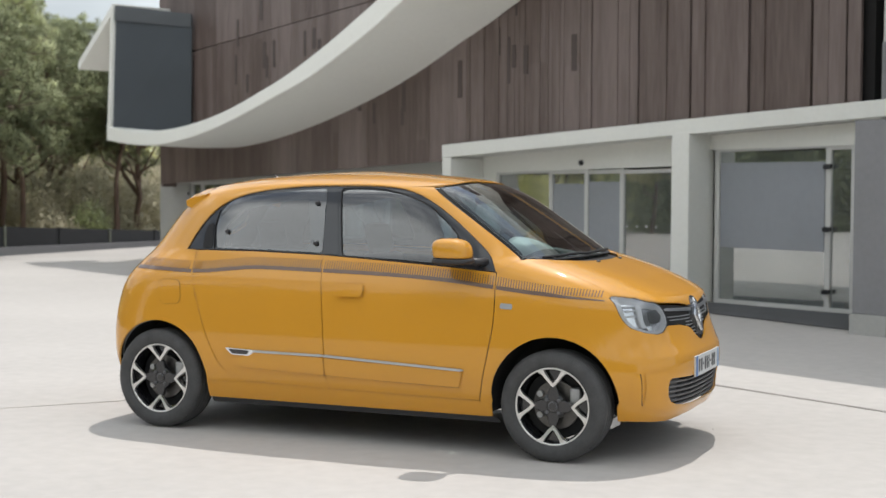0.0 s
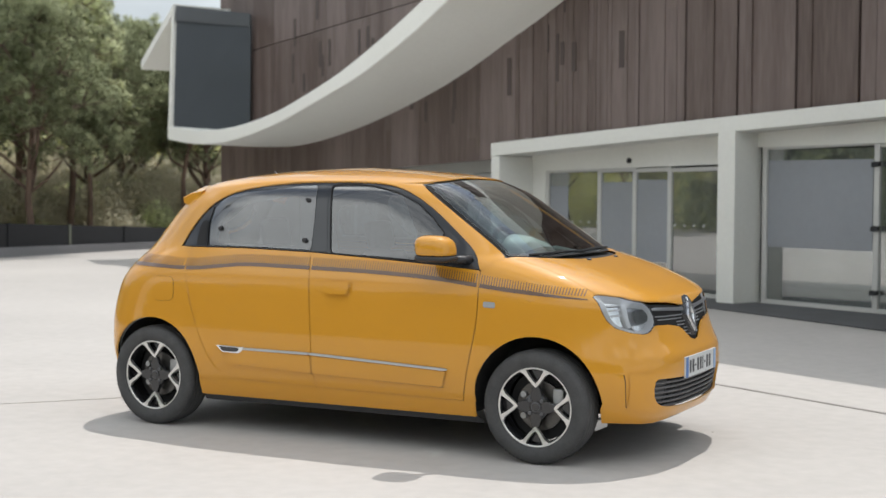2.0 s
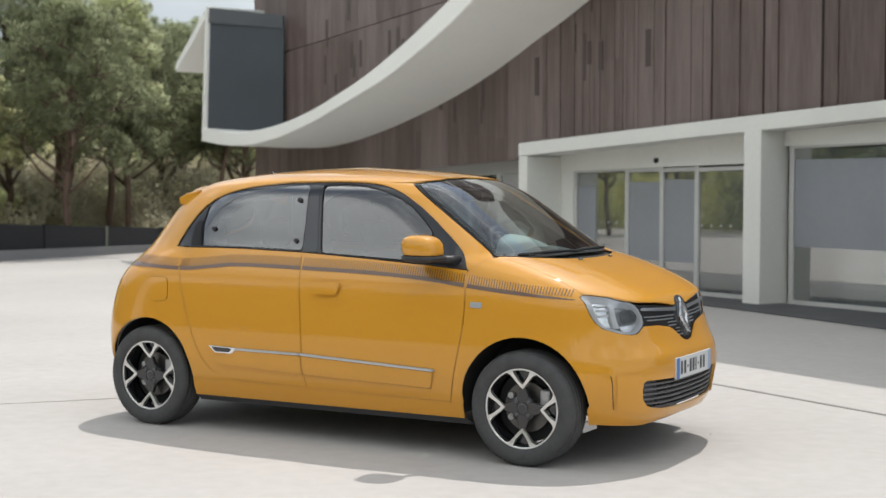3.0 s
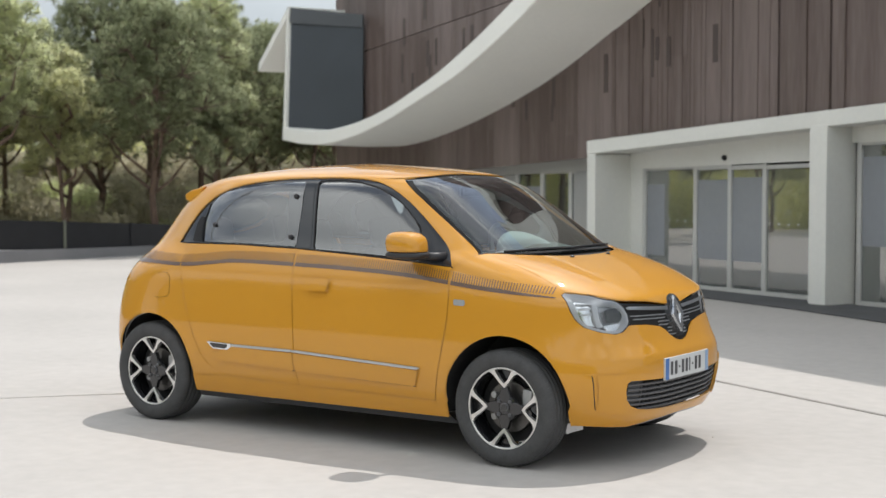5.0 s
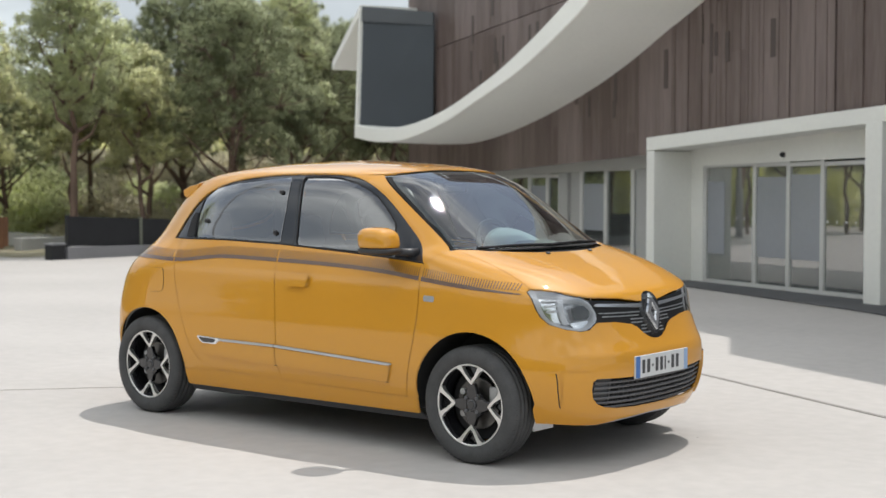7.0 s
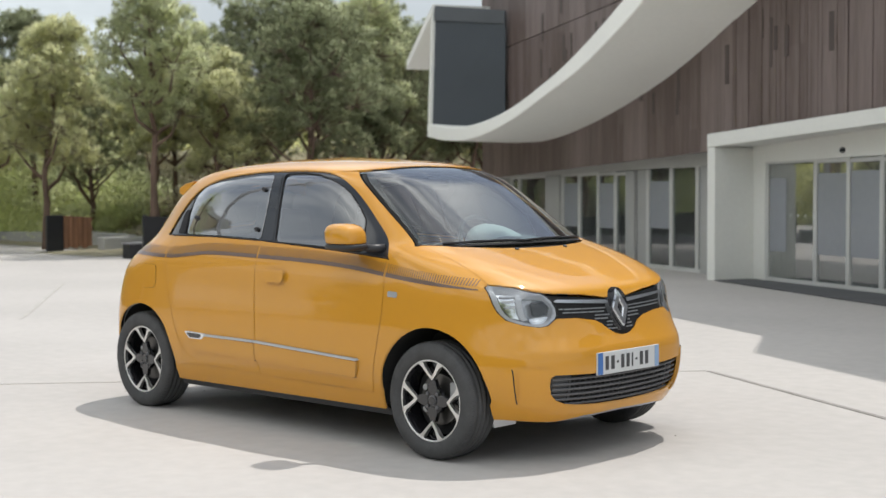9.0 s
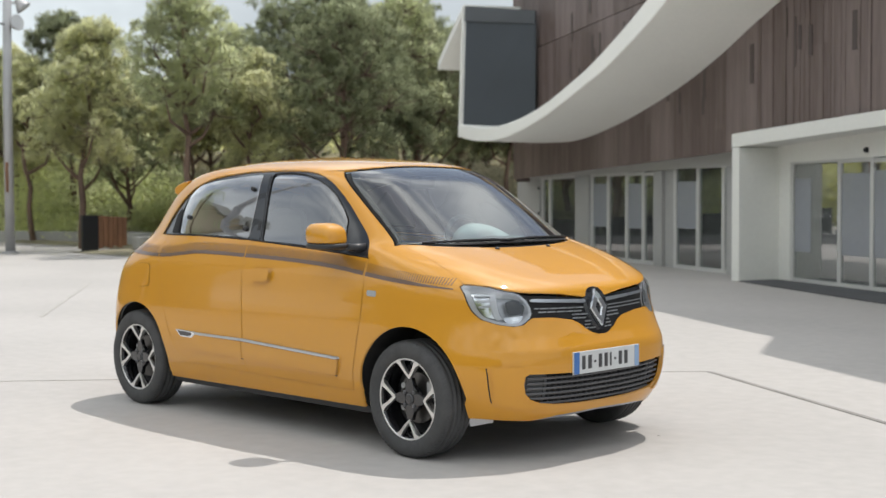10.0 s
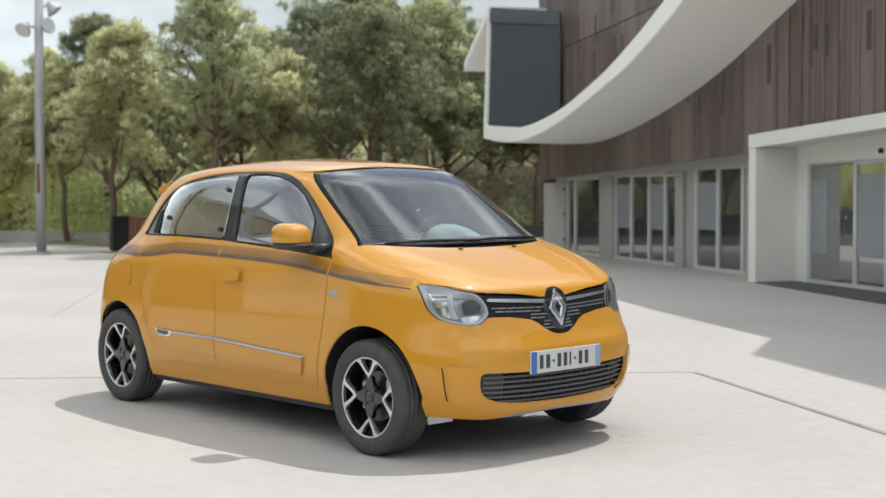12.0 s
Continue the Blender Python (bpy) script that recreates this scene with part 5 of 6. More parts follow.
    for sgn in (-1, 1):
        lamp = new("headlamp")
        lamp.parent = car
        lamp["label"] = "clear headlamp with chrome reflectors"
        ring = [(sgn * y, z) for y, z in lamp_low[:-1] + lamp_high]
        ring = turned_in(ring, 0.02, 1)
        c = (sgn * 0.575, 0.785)
        near = lambda k: [(c[0] + (y - c[0]) * k, c[1] + (z - c[1]) * (k - 0.01)) for y, z in ring]
        skin("seal", [ring, near(0.98)], map_front, BLACK_TRIM, lamp, inset=0.006, rim=0.006)
        skin("bezel", [near(0.975), near(0.86)], map_front, LAMP_SILVER, lamp, inset=0.010, rim=0.05)
        skin("bowl", [ring], map_front, LAMP_GREY, lamp, inset=0.060, rim=0)
        skin("cover", [near(0.985)], map_front, LENS, lamp, inset=0.003, rim=0)
        # silver reflector with ribs, a broad light guide bent like a C, and a dark module beside it
        skin("reflector", [turned_in([(sgn * 0.690, 0.855), (sgn * 0.612, 0.858), (sgn * 0.606, 0.715), (sgn * 0.655, 0.722), (sgn * 0.690, 0.775)], 0.012, 2)], map_front, CHROME, lamp, inset=0.040, rim=0.01)
        for k in range(3):
            z = 0.836 - 0.030 * k
            skin("lamp_rib", [turned_in([(sgn * (0.688 - 0.004 * k), z), (sgn * 0.622, z + 0.006), (sgn * 0.622, z - 0.004), (sgn * (0.684 - 0.004 * k), z - 0.012)], 0.012, 1)], map_front, LAMP_SILVER, lamp, inset=0.026, rim=0.012)
        arc = [(sgn * (0.608 + 0.022 * math.cos(a)), 0.785 + 0.075 * math.sin(a)) for a in [radians(-88 + 176 * k / 14) for k in range(15)]]
        arc += [(sgn * (0.584 + 0.022 * math.cos(a)), 0.785 + 0.072 * math.sin(a)) for a in [radians(88 - 176 * k / 14) for k in range(15)]]
        skin("light_guide", [arc], map_front, LAMP_SILVER, lamp, inset=0.020, rim=0.020, label="pale curved light guide")
        skin("dark_module", [turned_in([(sgn * 0.566, 0.795), (sgn * 0.505, 0.808), (sgn * 0.468, 0.768), (sgn * 0.485, 0.735), (sgn * 0.560, 0.728)], 0.012, 2)], map_front, BLACK_GLOSS, lamp, inset=0.024, rim=0.012)
        skin("silver_shelf", [turned_in([(sgn * 0.585, 0.718), (sgn * 0.480, 0.728), (sgn * 0.498, 0.694), (sgn * 0.560, 0.688)], 0.012, 2)], map_front, CHROME, lamp, inset=0.030, rim=0.01)
    # tail
    zs = [0.26 + (top(BACK_X, RAIL_Y) - 0.26) * i / 34 for i in range(35)]
    tail_side = [(seam_y(z), z) for z in zs]
    tail_top = [(y, top(BACK_X, abs(y))) for y in ys[::-1]]
    tail_loop = [(y, z) for y, z in tail_side] + tail_top[1:-1] + [(-y, z) for y, z in tail_side[::-1]]
    back_hole = rounded([(-0.44, 1.10), (-0.36, 1.36), (0.36, 1.36), (0.44, 1.10)], 2)
    skin("tailgate", [tail_loop, back_hole], map_rear, PAINT, car)
    skin("tailgate_lining", [tail_loop, back_hole], map_rear, DASH_DARK, car, inset=0.03, rim=0, step=0.06)
    skin("rear_screen", [[(y * 1.04, 1.23 + (z - 1.23) * 1.06) for y, z in back_hole]], map_rear, CAR_GLASS, car, inset=0.01, rim=0)
    bm = bmesh.new()
    rows = []
    for k in range(25):
        y = -0.51 + k * 0.0425
        e = 1 - abs(y / 0.51) ** 4 * 0.22
        xa, lift = BACK_X - 0.07, 0.028 * abs(y / 0.51) ** 3
        zt2 = top(BACK_X - 0.02, min(abs(y), 0.44)) - lift
        rows.append([bm.verts.new(p) for p in ((xa, y, zt2 - 0.012), (xa - 0.13 * e, y, zt2 - 0.030), (xa - 0.205 * e, y, zt2 - 0.056), (xa - 0.200 * e, y, zt2 - 0.090), (xa - 0.12 * e, y, zt2 - 0.115))])
    for u, v in zip(rows, rows[1:]):
        for i in range(5):
            bm.faces.new((u[i], u[(i + 1) % 5], v[(i + 1) % 5], v[i]))
    bm.faces.new(rows[0]), bm.faces.new(rows[-1][::-1])
    bmesh.ops.recalc_face_normals(bm, faces=bm.faces[:])
    bmesh.ops.bevel(bm, geom=[e for e in bm.edges if e.calc_face_angle(0) > 0.5], offset=0.006, segments=2, affect="EDGES", profile=0.5)
    part("spoiler", bm, PAINT, car)

    # floor pan and inside
    part("floor_pan", box(-1.50, 1.55, -0.60, 0.60, 0.255, 0.30), LINER, car)
    part("engine_block", box(1.02, 1.66, -0.50, 0.50, 0.26, 0.62), LINER, car)
    bm = bmesh.new()
    for i in range(13):
        y = -0.62 + 1.24 * i / 12
        b = 0.05 * (abs(y) / 0.62) ** 3
        for j, (x, z) in enumerate(((1.10 - b, 1.045), (0.98 - b, 1.04), (0.82 - b, 1.035), (0.66, 0.985), (0.62, 0.90), (0.64, 0.68), (0.80, 0.60))):
            bm.verts.new((x, y, z + (0.035 if 0.12 < y < 0.55 and j in (2, 3) else 0)))
    bm.verts.ensure_lookup_table()
    for i in range(12):
        for j in range(6):
            bm.faces.new([bm.verts[k] for k in (i * 7 + j, i * 7 + j + 1, (i + 1) * 7 + j + 1, (i + 1) * 7 + j)])
    part("dashboard", bm, DASH_PALE, car, smooth=True)
    bm = hexa(bmesh.new(), [(0.90, -0.60, 1.030), (0.655, -0.60, 0.965), (0.655, 0.06, 0.975), (0.90, 0.06, 1.032)], [(0.92, -0.60, 1.046), (0.66, -0.60, 1.000), (0.66, 0.06, 1.004), (0.92, 0.06, 1.048)])
    part("dash_insert", bm, DASH_INSERT, car, "pale grey dashboard insert")
    # hood over the dials
    bm = bmesh.new()
    rows = []
    for k in range(9):
        u = k / 8
        x, high, wide = 0.585 + 0.265 * u, 1.138 - 0.085 * u * u, 0.175 * (1 - 0.25 * u)
        rows.append([bm.verts.new((x, 0.34 + wide * math.cos(a), 1.0 + (high - 1.0) * math.sin(a) ** 0.7)) for a in [math.pi * j / 12 for j in range(13)]])
    for p, q in zip(rows, rows[1:]):
        for i in range(12):
            bm.faces.new((p[i], p[i + 1], q[i + 1], q[i]))
    bm.faces.new(rows[0]), bm.faces.new(rows[-1][::-1])
    bmesh.ops.recalc_face_normals(bm, faces=bm.faces[:])
    part("dial_hood", bm, DASH_INSERT, car, "pale grey hood over the dials", smooth=True)
    wheel_c = Vector((0.585, 0.33, 1.005))
    bm = bmesh.new()
    rim_pts = [wheel_c + Matrix.Rotation(radians(-25), 3, "Y") @ Vector((0, 0.185 * math.cos(a), 0.185 * math.sin(a))) for a in [2 * math.pi * k / 32 for k in range(33)]]
    tube(rim_pts, 0.016, 8, bm, caps=False)
    for a in (90, 210, 330):
        e = wheel_c + Matrix.Rotation(radians(-25), 3, "Y") @ Vector((0, 0.18 * math.cos(radians(a + 180)), 0.18 * math.sin(radians(a + 180))))
        tube([wheel_c, e], 0.016, 6, bm)
    part("steering_wheel", bm, DASH_DARK, car, smooth=True)
    for y in (-0.34, 0.34):
        for x, tall in ((0.02, 1.0), (-0.78, 0.95)):
            seat = new("seat")
            seat.parent = car
            seat.matrix_world = pose(x, y, 0.30)
            part("cushion", box(-0.22, 0.30, -0.24, 0.24, 0.0, 0.24, 0.06), SEAT_CLOTH, seat, smooth=True)
            bm = box(-0.06, 0.06, -0.235, 0.235, 0.0, 0.58, 0.05)
            bmesh.ops.transform(bm, matrix=pose(-0.20, 0, 0.16, 0, -16, 0), verts=bm.verts[:])
            part("backrest", bm, SEAT_CLOTH, seat, smooth=True)
            bm = box(-0.064, 0.064, -0.10, 0.10, 0.03, 0.50, 0.03)
            bmesh.ops.transform(bm, matrix=pose(-0.19, 0, 0.18, 0, -16, 0), verts=bm.verts[:])
            part("backrest_centre", bm, SEAT_PALE, seat, smooth=True)
            bm = box(-0.045, 0.045, -0.13, 0.13, 0.0, 0.19, 0.04)
            bmesh.ops.transform(bm, matrix=pose(-0.355, 0, 0.72, 0, -12, 0), verts=bm.verts[:])
            part("headrest", bm, SEAT_CLOTH, seat, smooth=True)
    part("mirror_inside", box(0.50, 0.53, -0.10, 0.10, 1.34, 1.40, 0.012), BLACK_TRIM, car)
    # underside guard that hangs below the nose
    part("deflector", hexa(bmesh.new(), [(1.50, -0.62, 0.168), (1.502, -0.46, 0.168), (1.512, -0.46, 0.168), (1.51, -0.62, 0.168)], [(1.50, -0.64, 0.218), (1.502, -0.46, 0.218), (1.512, -0.46, 0.218), (1.51, -0.64, 0.218)]), LAMP_SILVER, car)

    # wheels
    R = 0.2955
    for x in (1.246, -1.246):
        for sign in (-1, 1):
            wheel = new("wheel")
            wheel.parent = car
            wheel.matrix_world = Matrix.Translation((x, sign * 0.718, R)) @ Matrix.Diagonal((1, -sign, 1, 1))
            # local: outer face towards -y
            tread = []
            for r, h in ((0.203, -0.082), (0.210, -0.092), (0.240, -0.099), (0.268, -0.096), (0.286, -0.084), (0.2925, -0.070)):
                tread.append((r, h))
            for g in (-0.046, -0.016, 0.016, 0.046):
                tread += [(R, g - 0.006), (R - 0.007, g - 0.004), (R - 0.007, g + 0.004), (R, g + 0.006)]
            tread += [(0.2925, 0.070), (0.286, 0.084), (0.255, 0.097), (0.203, 0.085)]
            bm = lathe(tread, 72)
            bmesh.ops.recalc_face_normals(bm, faces=bm.faces[:])
            tyre = part("tyre", bm, RUBBER, wheel, "black low-profile tyre", smooth=True)
            bm = bmesh.new()
            for k in range(72):
                a = 2 * math.pi * k / 72
                for ya in (-0.088, 0.072):
                    tube([(0.2865 * math.cos(a), ya, 0.2865 * math.sin(a)), (0.2940 * math.cos(a + 0.02), ya + (0.018 if ya < 0 else -0.002), 0.2940 * math.sin(a + 0.02))], 0.0022, 4, bm)
            part("tread_blocks", bm, RUBBER, tyre, kind="stuff")
            rim_ob = part("rim", lathe([(0.207, -0.078), (0.205, -0.0845), (0.2, -0.0845), (0.194, -0.076), (0.188, -0.05), (0.182, 0.07), (0.202, 0.085)], 64), BLACK_GLOSS, wheel, smooth=True)
            part("rim_lip", lathe([(0.2062, -0.0852), (0.2045, -0.0866), (0.1985, -0.0858), (0.1965, -0.0835)], 64), ALLOY, rim_ob, "bright machined lip", smooth=True)

            def face_shape(poly, y0, y1, name, mat, label=""):
                bm = bmesh.new()
                hexa(bm, [(p[0], y1, p[1]) for p in poly], [(p[0], y0, p[1]) for p in poly])
                bmesh.ops.recalc_face_normals(bm, faces=bm.faces[:])
                bmesh.ops.bevel(bm, geom=[e for e in bm.edges if all(v.co.y < y0 + 1e-4 for v in e.verts)], offset=0.0015, segments=1, affect="EDGES")
                return part(name, bm, mat, rim_ob, label)

            for q in range(4):
                turn = lambda r, a: (r * math.cos(radians(a + 90 * q)), r * math.sin(radians(a + 90 * q)))
                # black spoke from hub to the fork
                face_shape([turn(0.045, -44), turn(0.075, -23), turn(0.108, -8), turn(0.108, 8), turn(0.075, 23), turn(0.045, 44)], -0.070, -0.045, "spoke", BLACK_GLOSS)
                for sd in (-1, 1):
                    arm = [(0.100, 0), (0.115, 7.5), (0.134, 13.0), (0.158, 17.2), (0.180, 20.2), (0.1985, 25.5), (0.1985, 14.5), (0.181, 13.4), (0.161, 11.0), (0.145, 8.0), (0.131, 4.0), (0.122, 0)]
                    # split into convex runs
                    for i in range(5):
                        a0, a1, b1, b0 = arm[i], arm[i + 1], arm[10 - i], arm[11 - i]
                        ring = [a0, a1, b1, b0] if sd > 0 else [b0, b1, a1, a0]
                        quad = [(*turn(r, sd * a), -0.0845 + 0.016 * max(0, 0.18 - r) / 0.1) for r, a in ring]
                        bm = hexa(bmesh.new(), [(p[0], -0.060, p[1]) for p in quad], [(p[0], p[2], p[1]) for p in quad])
                        bmesh.ops.recalc_face_normals(bm, faces=bm.faces[:])
                        part("spoke_arm", bm, ALLOY, rim_ob, "machined silver face")
                face_shape([turn(0.195, -16), turn(0.195, 16), turn(0.16, 11), turn(0.125, 0), turn(0.16, -11)], -0.040, -0.035, "fork_backing", BLACK_GLOSS)
            bm = capped([(0.070, -0.04), (0.068, -0.066), (0.055, -0.070), (0.050, -0.066), (0.0, -0.064)][:-1], 40)
            part("hub", bm, BLACK_GLOSS, rim_ob, smooth=False)
            part("hub_cap", capped([(0.026, -0.06), (0.026, -0.072), (0.022, -0.074)], 28), GRILLE_GREY, rim_ob)
            part("hub_cap_centre", capped([(0.020, -0.06), (0.020, -0.0765)], 24), BLACK_GLOSS, rim_ob)
            for k in range(4):
                a = radians(45 + 90 * k)
                bm = capped([(0.010, -0.05), (0.010, -0.074), (0.007, -0.076)], 8)
                bmesh.ops.translate(bm, vec=(0.047 * math.cos(a), 0, 0.047 * math.sin(a)), verts=bm.verts[:])
                part("wheel_bolt", bm, GRILLE_GREY, rim_ob)
            part("brake_disc", capped([(0.128, -0.012), (0.128, 0.008)], 48), DISC, wheel)
            part("caliper", box(0.075, 0.135, -0.028, 0.03, 0.01, 0.095, 0.012), POLE_METAL, wheel)
            for cz in (-0.055, 0.055):
                bm = capped([(0.016, -0.03), (0.016, -0.012), (0.010, -0.034)][:2], 14)
                bmesh.ops.translate(bm, vec=(-0.088, 0, cz), verts=bm.verts[:])
                part("guide_pin", bm, POLE_METAL, wheel)
            part("wheel_back", capped([(0.181, 0.02), (0.181, 0.03)], 40), LINER, wheel)
    return car


build_car()


# ---- pines ----
def pine(name, seed, height, spread, bare, lobes, mat, label, lean=0.0, fork=False):
    """A pine with a bare trunk, crooked limbs and a lumpy crown: lobes on the limbs, pads on the lobes, tufts of needles on the pads."""
    rnd, gen = random.Random(seed), np.random.default_rng(seed)
    th = thing(name, label, "tree")
    pts, p = [], Vector((0, 0, -0.1))
    k = 9
    for i in range(k):
        pts.append(p.copy())
        p = p + Vector((rnd.uniform(-0.10, 0.10) + lean, rnd.uniform(-0.10, 0.10), height * 0.90 / (k - 1)))
    radii = [0.015 * height * (1 - 0.85 * i / (k - 1)) + 0.01 for i in range(k)]
    bm = tube(pts, radii, 9)
    on_trunk = lambda z: pts[min(int(max(z, 0) / (height * 0.9) * (k - 1)), k - 2)].lerp(pts[min(int(max(z, 0) / (height * 0.9) * (k - 1)), k - 2) + 1], max(z, 0) / (height * 0.9) * (k - 1) % 1.0)
    crown_foot = height * bare
    centres = []
    for i in range(lobes):
        u = (i + 0.5) / lobes
        a = i * 2.399 + rnd.uniform(-0.35, 0.35)
        reach = spread * (0.42 + 0.30 * math.sin(math.pi * min(u * 1.25 + 0.15, 1.0))) * rnd.uniform(0.75, 1.15) * (1.0 if u < 0.8 else 0.45)
        r = spread * rnd.uniform(0.40, 0.56) * (1.0 if u < 0.7 else 1.0 - 0.9 * (u - 0.7))
        z = crown_foot + (height - crown_foot - 0.7 * r) * (0.10 + 0.90 * u) + rnd.uniform(-0.12, 0.12)
        c = Vector((math.cos(a) * reach, math.sin(a) * reach, z))
        foot = on_trunk(min(max(z - 0.65 * reach - 0.2, height * 0.22), height * 0.84))
        mid = foot.lerp(c, 0.5) + Vector((rnd.uniform(-0.12, 0.12), rnd.uniform(-0.12, 0.12), -0.10))
        c.x, c.y = c.x + foot.x, c.y + foot.y
        tube([foot, mid, c], [0.045, 0.030, 0.016], 6, bm)
        centres.append((c, r))
    if fork:
        q = [pts[2], pts[2] + Vector((0.25, 0.35, 0.6)), pts[2] + Vector((0.45, 0.7, 1.5)), pts[2] + Vector((0.5, 1.0, height * 0.5))]
        tube(q, [0.07, 0.06, 0.05, 0.02], 7, bm)
        centres.append((q[-1], spread * 0.5))
    corners, outs = [], []
    for c, r in centres:
        pads = 11
        for j in range(pads):
            u = 1 - 1.45 * (j + 0.5) / pads
            a = j * 2.399 + rnd.uniform(-0.5, 0.5)
            w = math.sqrt(1 - u * u)
            way = Vector((math.cos(a) * w, math.sin(a) * w, u * 0.85))
            pc = c + way * r * rnd.uniform(0.70, 1.10)
            pr = r * rnd.uniform(0.34, 0.52)
            tube([c, c.lerp(pc, 0.6) + Vector((0, 0, -0.03)), pc], [0.014, 0.010, 0.004], 4, bm)
            for _ in range(7):
                d = Vector((rnd.gauss(0, 1), rnd.gauss(0, 1), rnd.gauss(0.55, 0.7))).normalized()
                tc = pc + Vector((d.x, d.y, d.z * 0.75)) * pr * rnd.uniform(0.35, 1.0)
                tr = rnd.uniform(0.09, 0.17)
                n = 40
                aim = gen.normal(size=(n, 3)) + np.array((d.x, d.y, d.z)) * 0.9
                aim /= np.linalg.norm(aim, axis=1, keepdims=True)
                root = np.array(tc) + aim * tr * gen.uniform(0.05, 0.75, (n, 1))
                side = np.cross(aim, gen.normal(size=(n, 3)))
                side *= gen.uniform(0.006, 0.012, (n, 1)) / np.linalg.norm(side, axis=1, keepdims=True)
                tip = root + aim * gen.uniform(0.05, 0.10, (n, 1))
                corners.append(np.stack((root - side, root + side, tip + side * 0.5, tip - side * 0.5), 1).reshape(-1, 3))
                lit = aim * 0.55 + np.array((d.x, d.y, d.z)) * 0.5 + np.array((way.x, way.y, way.z)) * 0.5
                outs.append(np.repeat(lit / np.linalg.norm(lit, axis=1, keepdims=True), 4, 0))
    part("trunk", bm, BARK, th, smooth=True)
    corners, outs = np.concatenate(corners), np.concatenate(outs)
    me = bpy.data.meshes.new("crown")
    me.from_pydata(corners.tolist(), [], np.arange(len(corners)).reshape(-1, 4).tolist())
    me.materials.append(mat)
    me.polygons.foreach_set("use_smooth", [True] * len(me.polygons))
    me.normals_split_custom_set_from_vertices(outs.tolist())
    crown = new("crown", me)
    crown.parent = th
    tagged(crown, kind="stuff")
    return th


pine_a = pine("pine_tree", 1, 5.5, 1.20, 0.44, 13, NEEDLES, "tall Aleppo pine with a reddish bare trunk")
pine_b = pine("pine_tree", 2, 6.0, 1.70, 0.31, 17, NEEDLES_DARK, "dense dark green pine", fork=True)
pine_c = pine("pine_tree", 3, 3.6, 0.78, 0.52, 7, NEEDLES_PALE, "smaller pale yellowish green pine")
pine_d = pine("pine_tree", 4, 4.6, 1.10, 0.30, 11, NEEDLES_PALE, "pale yellowish green pine with a loose crown", lean=0.03)
pine_e = pine("pine_tree", 7, 5.1, 0.90, 0.45, 10, NEEDLES_DARK, "slim grey-green pine with an open crown")
pine_a.matrix_world = pose(-17.7, 10.6, 0, 0, 0, 20)
pine_b.matrix_world = pose(-16.75, 13.85, 0, 0, 0, 60) @ Matrix.Scale(0.9, 4)
pine_c.matrix_world = pose(-17.4, 12.1, 0, 0, 0, 0)
pine_d.matrix_world = pose(-20.7, 9.87, 0, 0, 0, 80) @ Matrix.Scale(1.08, 4)
pine_e.matrix_world = pose(-24.4, 11.95, 0, 0, 0, 0) @ Matrix.Scale(1.12, 4)
for ob, spots in ((pine_a, ((-21.8, 14.0, 0.86, 250), (-19.0, 17.6, 1.08, 120), (-22.6, 19.6, 1.10, 200), (-24.0, 16.4, 1.0, 15), (-20.4, 24.6, 1.1, 70))),
                  (pine_b, ((-19.9, 15.3, 1.1, 200), (-20.2, 19.4, 1.15, 260), (-22.0, 22.6, 1.12, 330), (-24.0, 26.0, 1.22, 90), (-18.6, 22.2, 1.0, 150), (-22.5, 12.2, 0.76, 200))),
                  (pine_c, ((-22.4, 7.2, 1.05, 20), (-22.8, 4.4, 1.05, 210), (-20.6, 12.6, 1.08, 300), (-24.6, 10.8, 1.2, 70))),
                  (pine_d, ((-26.2, 11.4, 0.98, 0), (-23.5, 5.8, 0.88, 170), (-18.8, 13.3, 0.9, 220), (-25.0, 3.4, 0.85, 300), (-24.2, 0.9, 0.85, 60), (-28.0, 10.6, 0.92, 40), (-29.0, 12.2, 0.95, 130), (-27.6, 13.6, 0.9, 250))),
                  (pine_e, ((-20.4, 17.0, 1.12, 100), (-17.9, 17.0, 0.8, 30), (-18.0, 20.4, 0.85, 210)))):
    for x, y, k, a in spots:
        copy_thing(ob, pose(x, y, 0, 0, 0, a) @ Matrix.Scale(k, 4))


def scrub(name, label, mat, spots, seed, size, count):
    """Low bushes and dry growth as one mass."""
    rnd = random.Random(seed)
    verts, faces = [], []
    for cx, cy, r, h, foot in spots:
        for _ in range(count):
            a, d = rnd.uniform(0, 6.283), math.sqrt(rnd.random()) * r
            z = h * rnd.random() * (1 - 0.5 * (d / r) ** 2)
            q = Vector((cx + math.cos(a) * d, cy + math.sin(a) * d, foot + z))
            way = Vector((rnd.gauss(0, 1), rnd.gauss(0, 1), rnd.gauss(0.6, 0.8))).normalized()
            side = way.cross(Vector((rnd.gauss(0, 1), rnd.gauss(0, 1), rnd.gauss(0, 1)))).normalized() * rnd.uniform(0.012, 0.03) * size
            ln = rnd.uniform(0.06, 0.16) * size
            n0 = len(verts)
            verts += [q - side, q + side, q + way * ln + side * 0.4, q + way * ln - side * 0.4]
            faces.append((n0, n0 + 1, n0 + 2, n0 + 3))
    me = bpy.data.meshes.new(name)
    me.from_pydata([tuple(v) for v in verts], [], faces)
    me.materials.append(mat)
    return tagged(new(name, me), label, "bushes", kind="stuff")


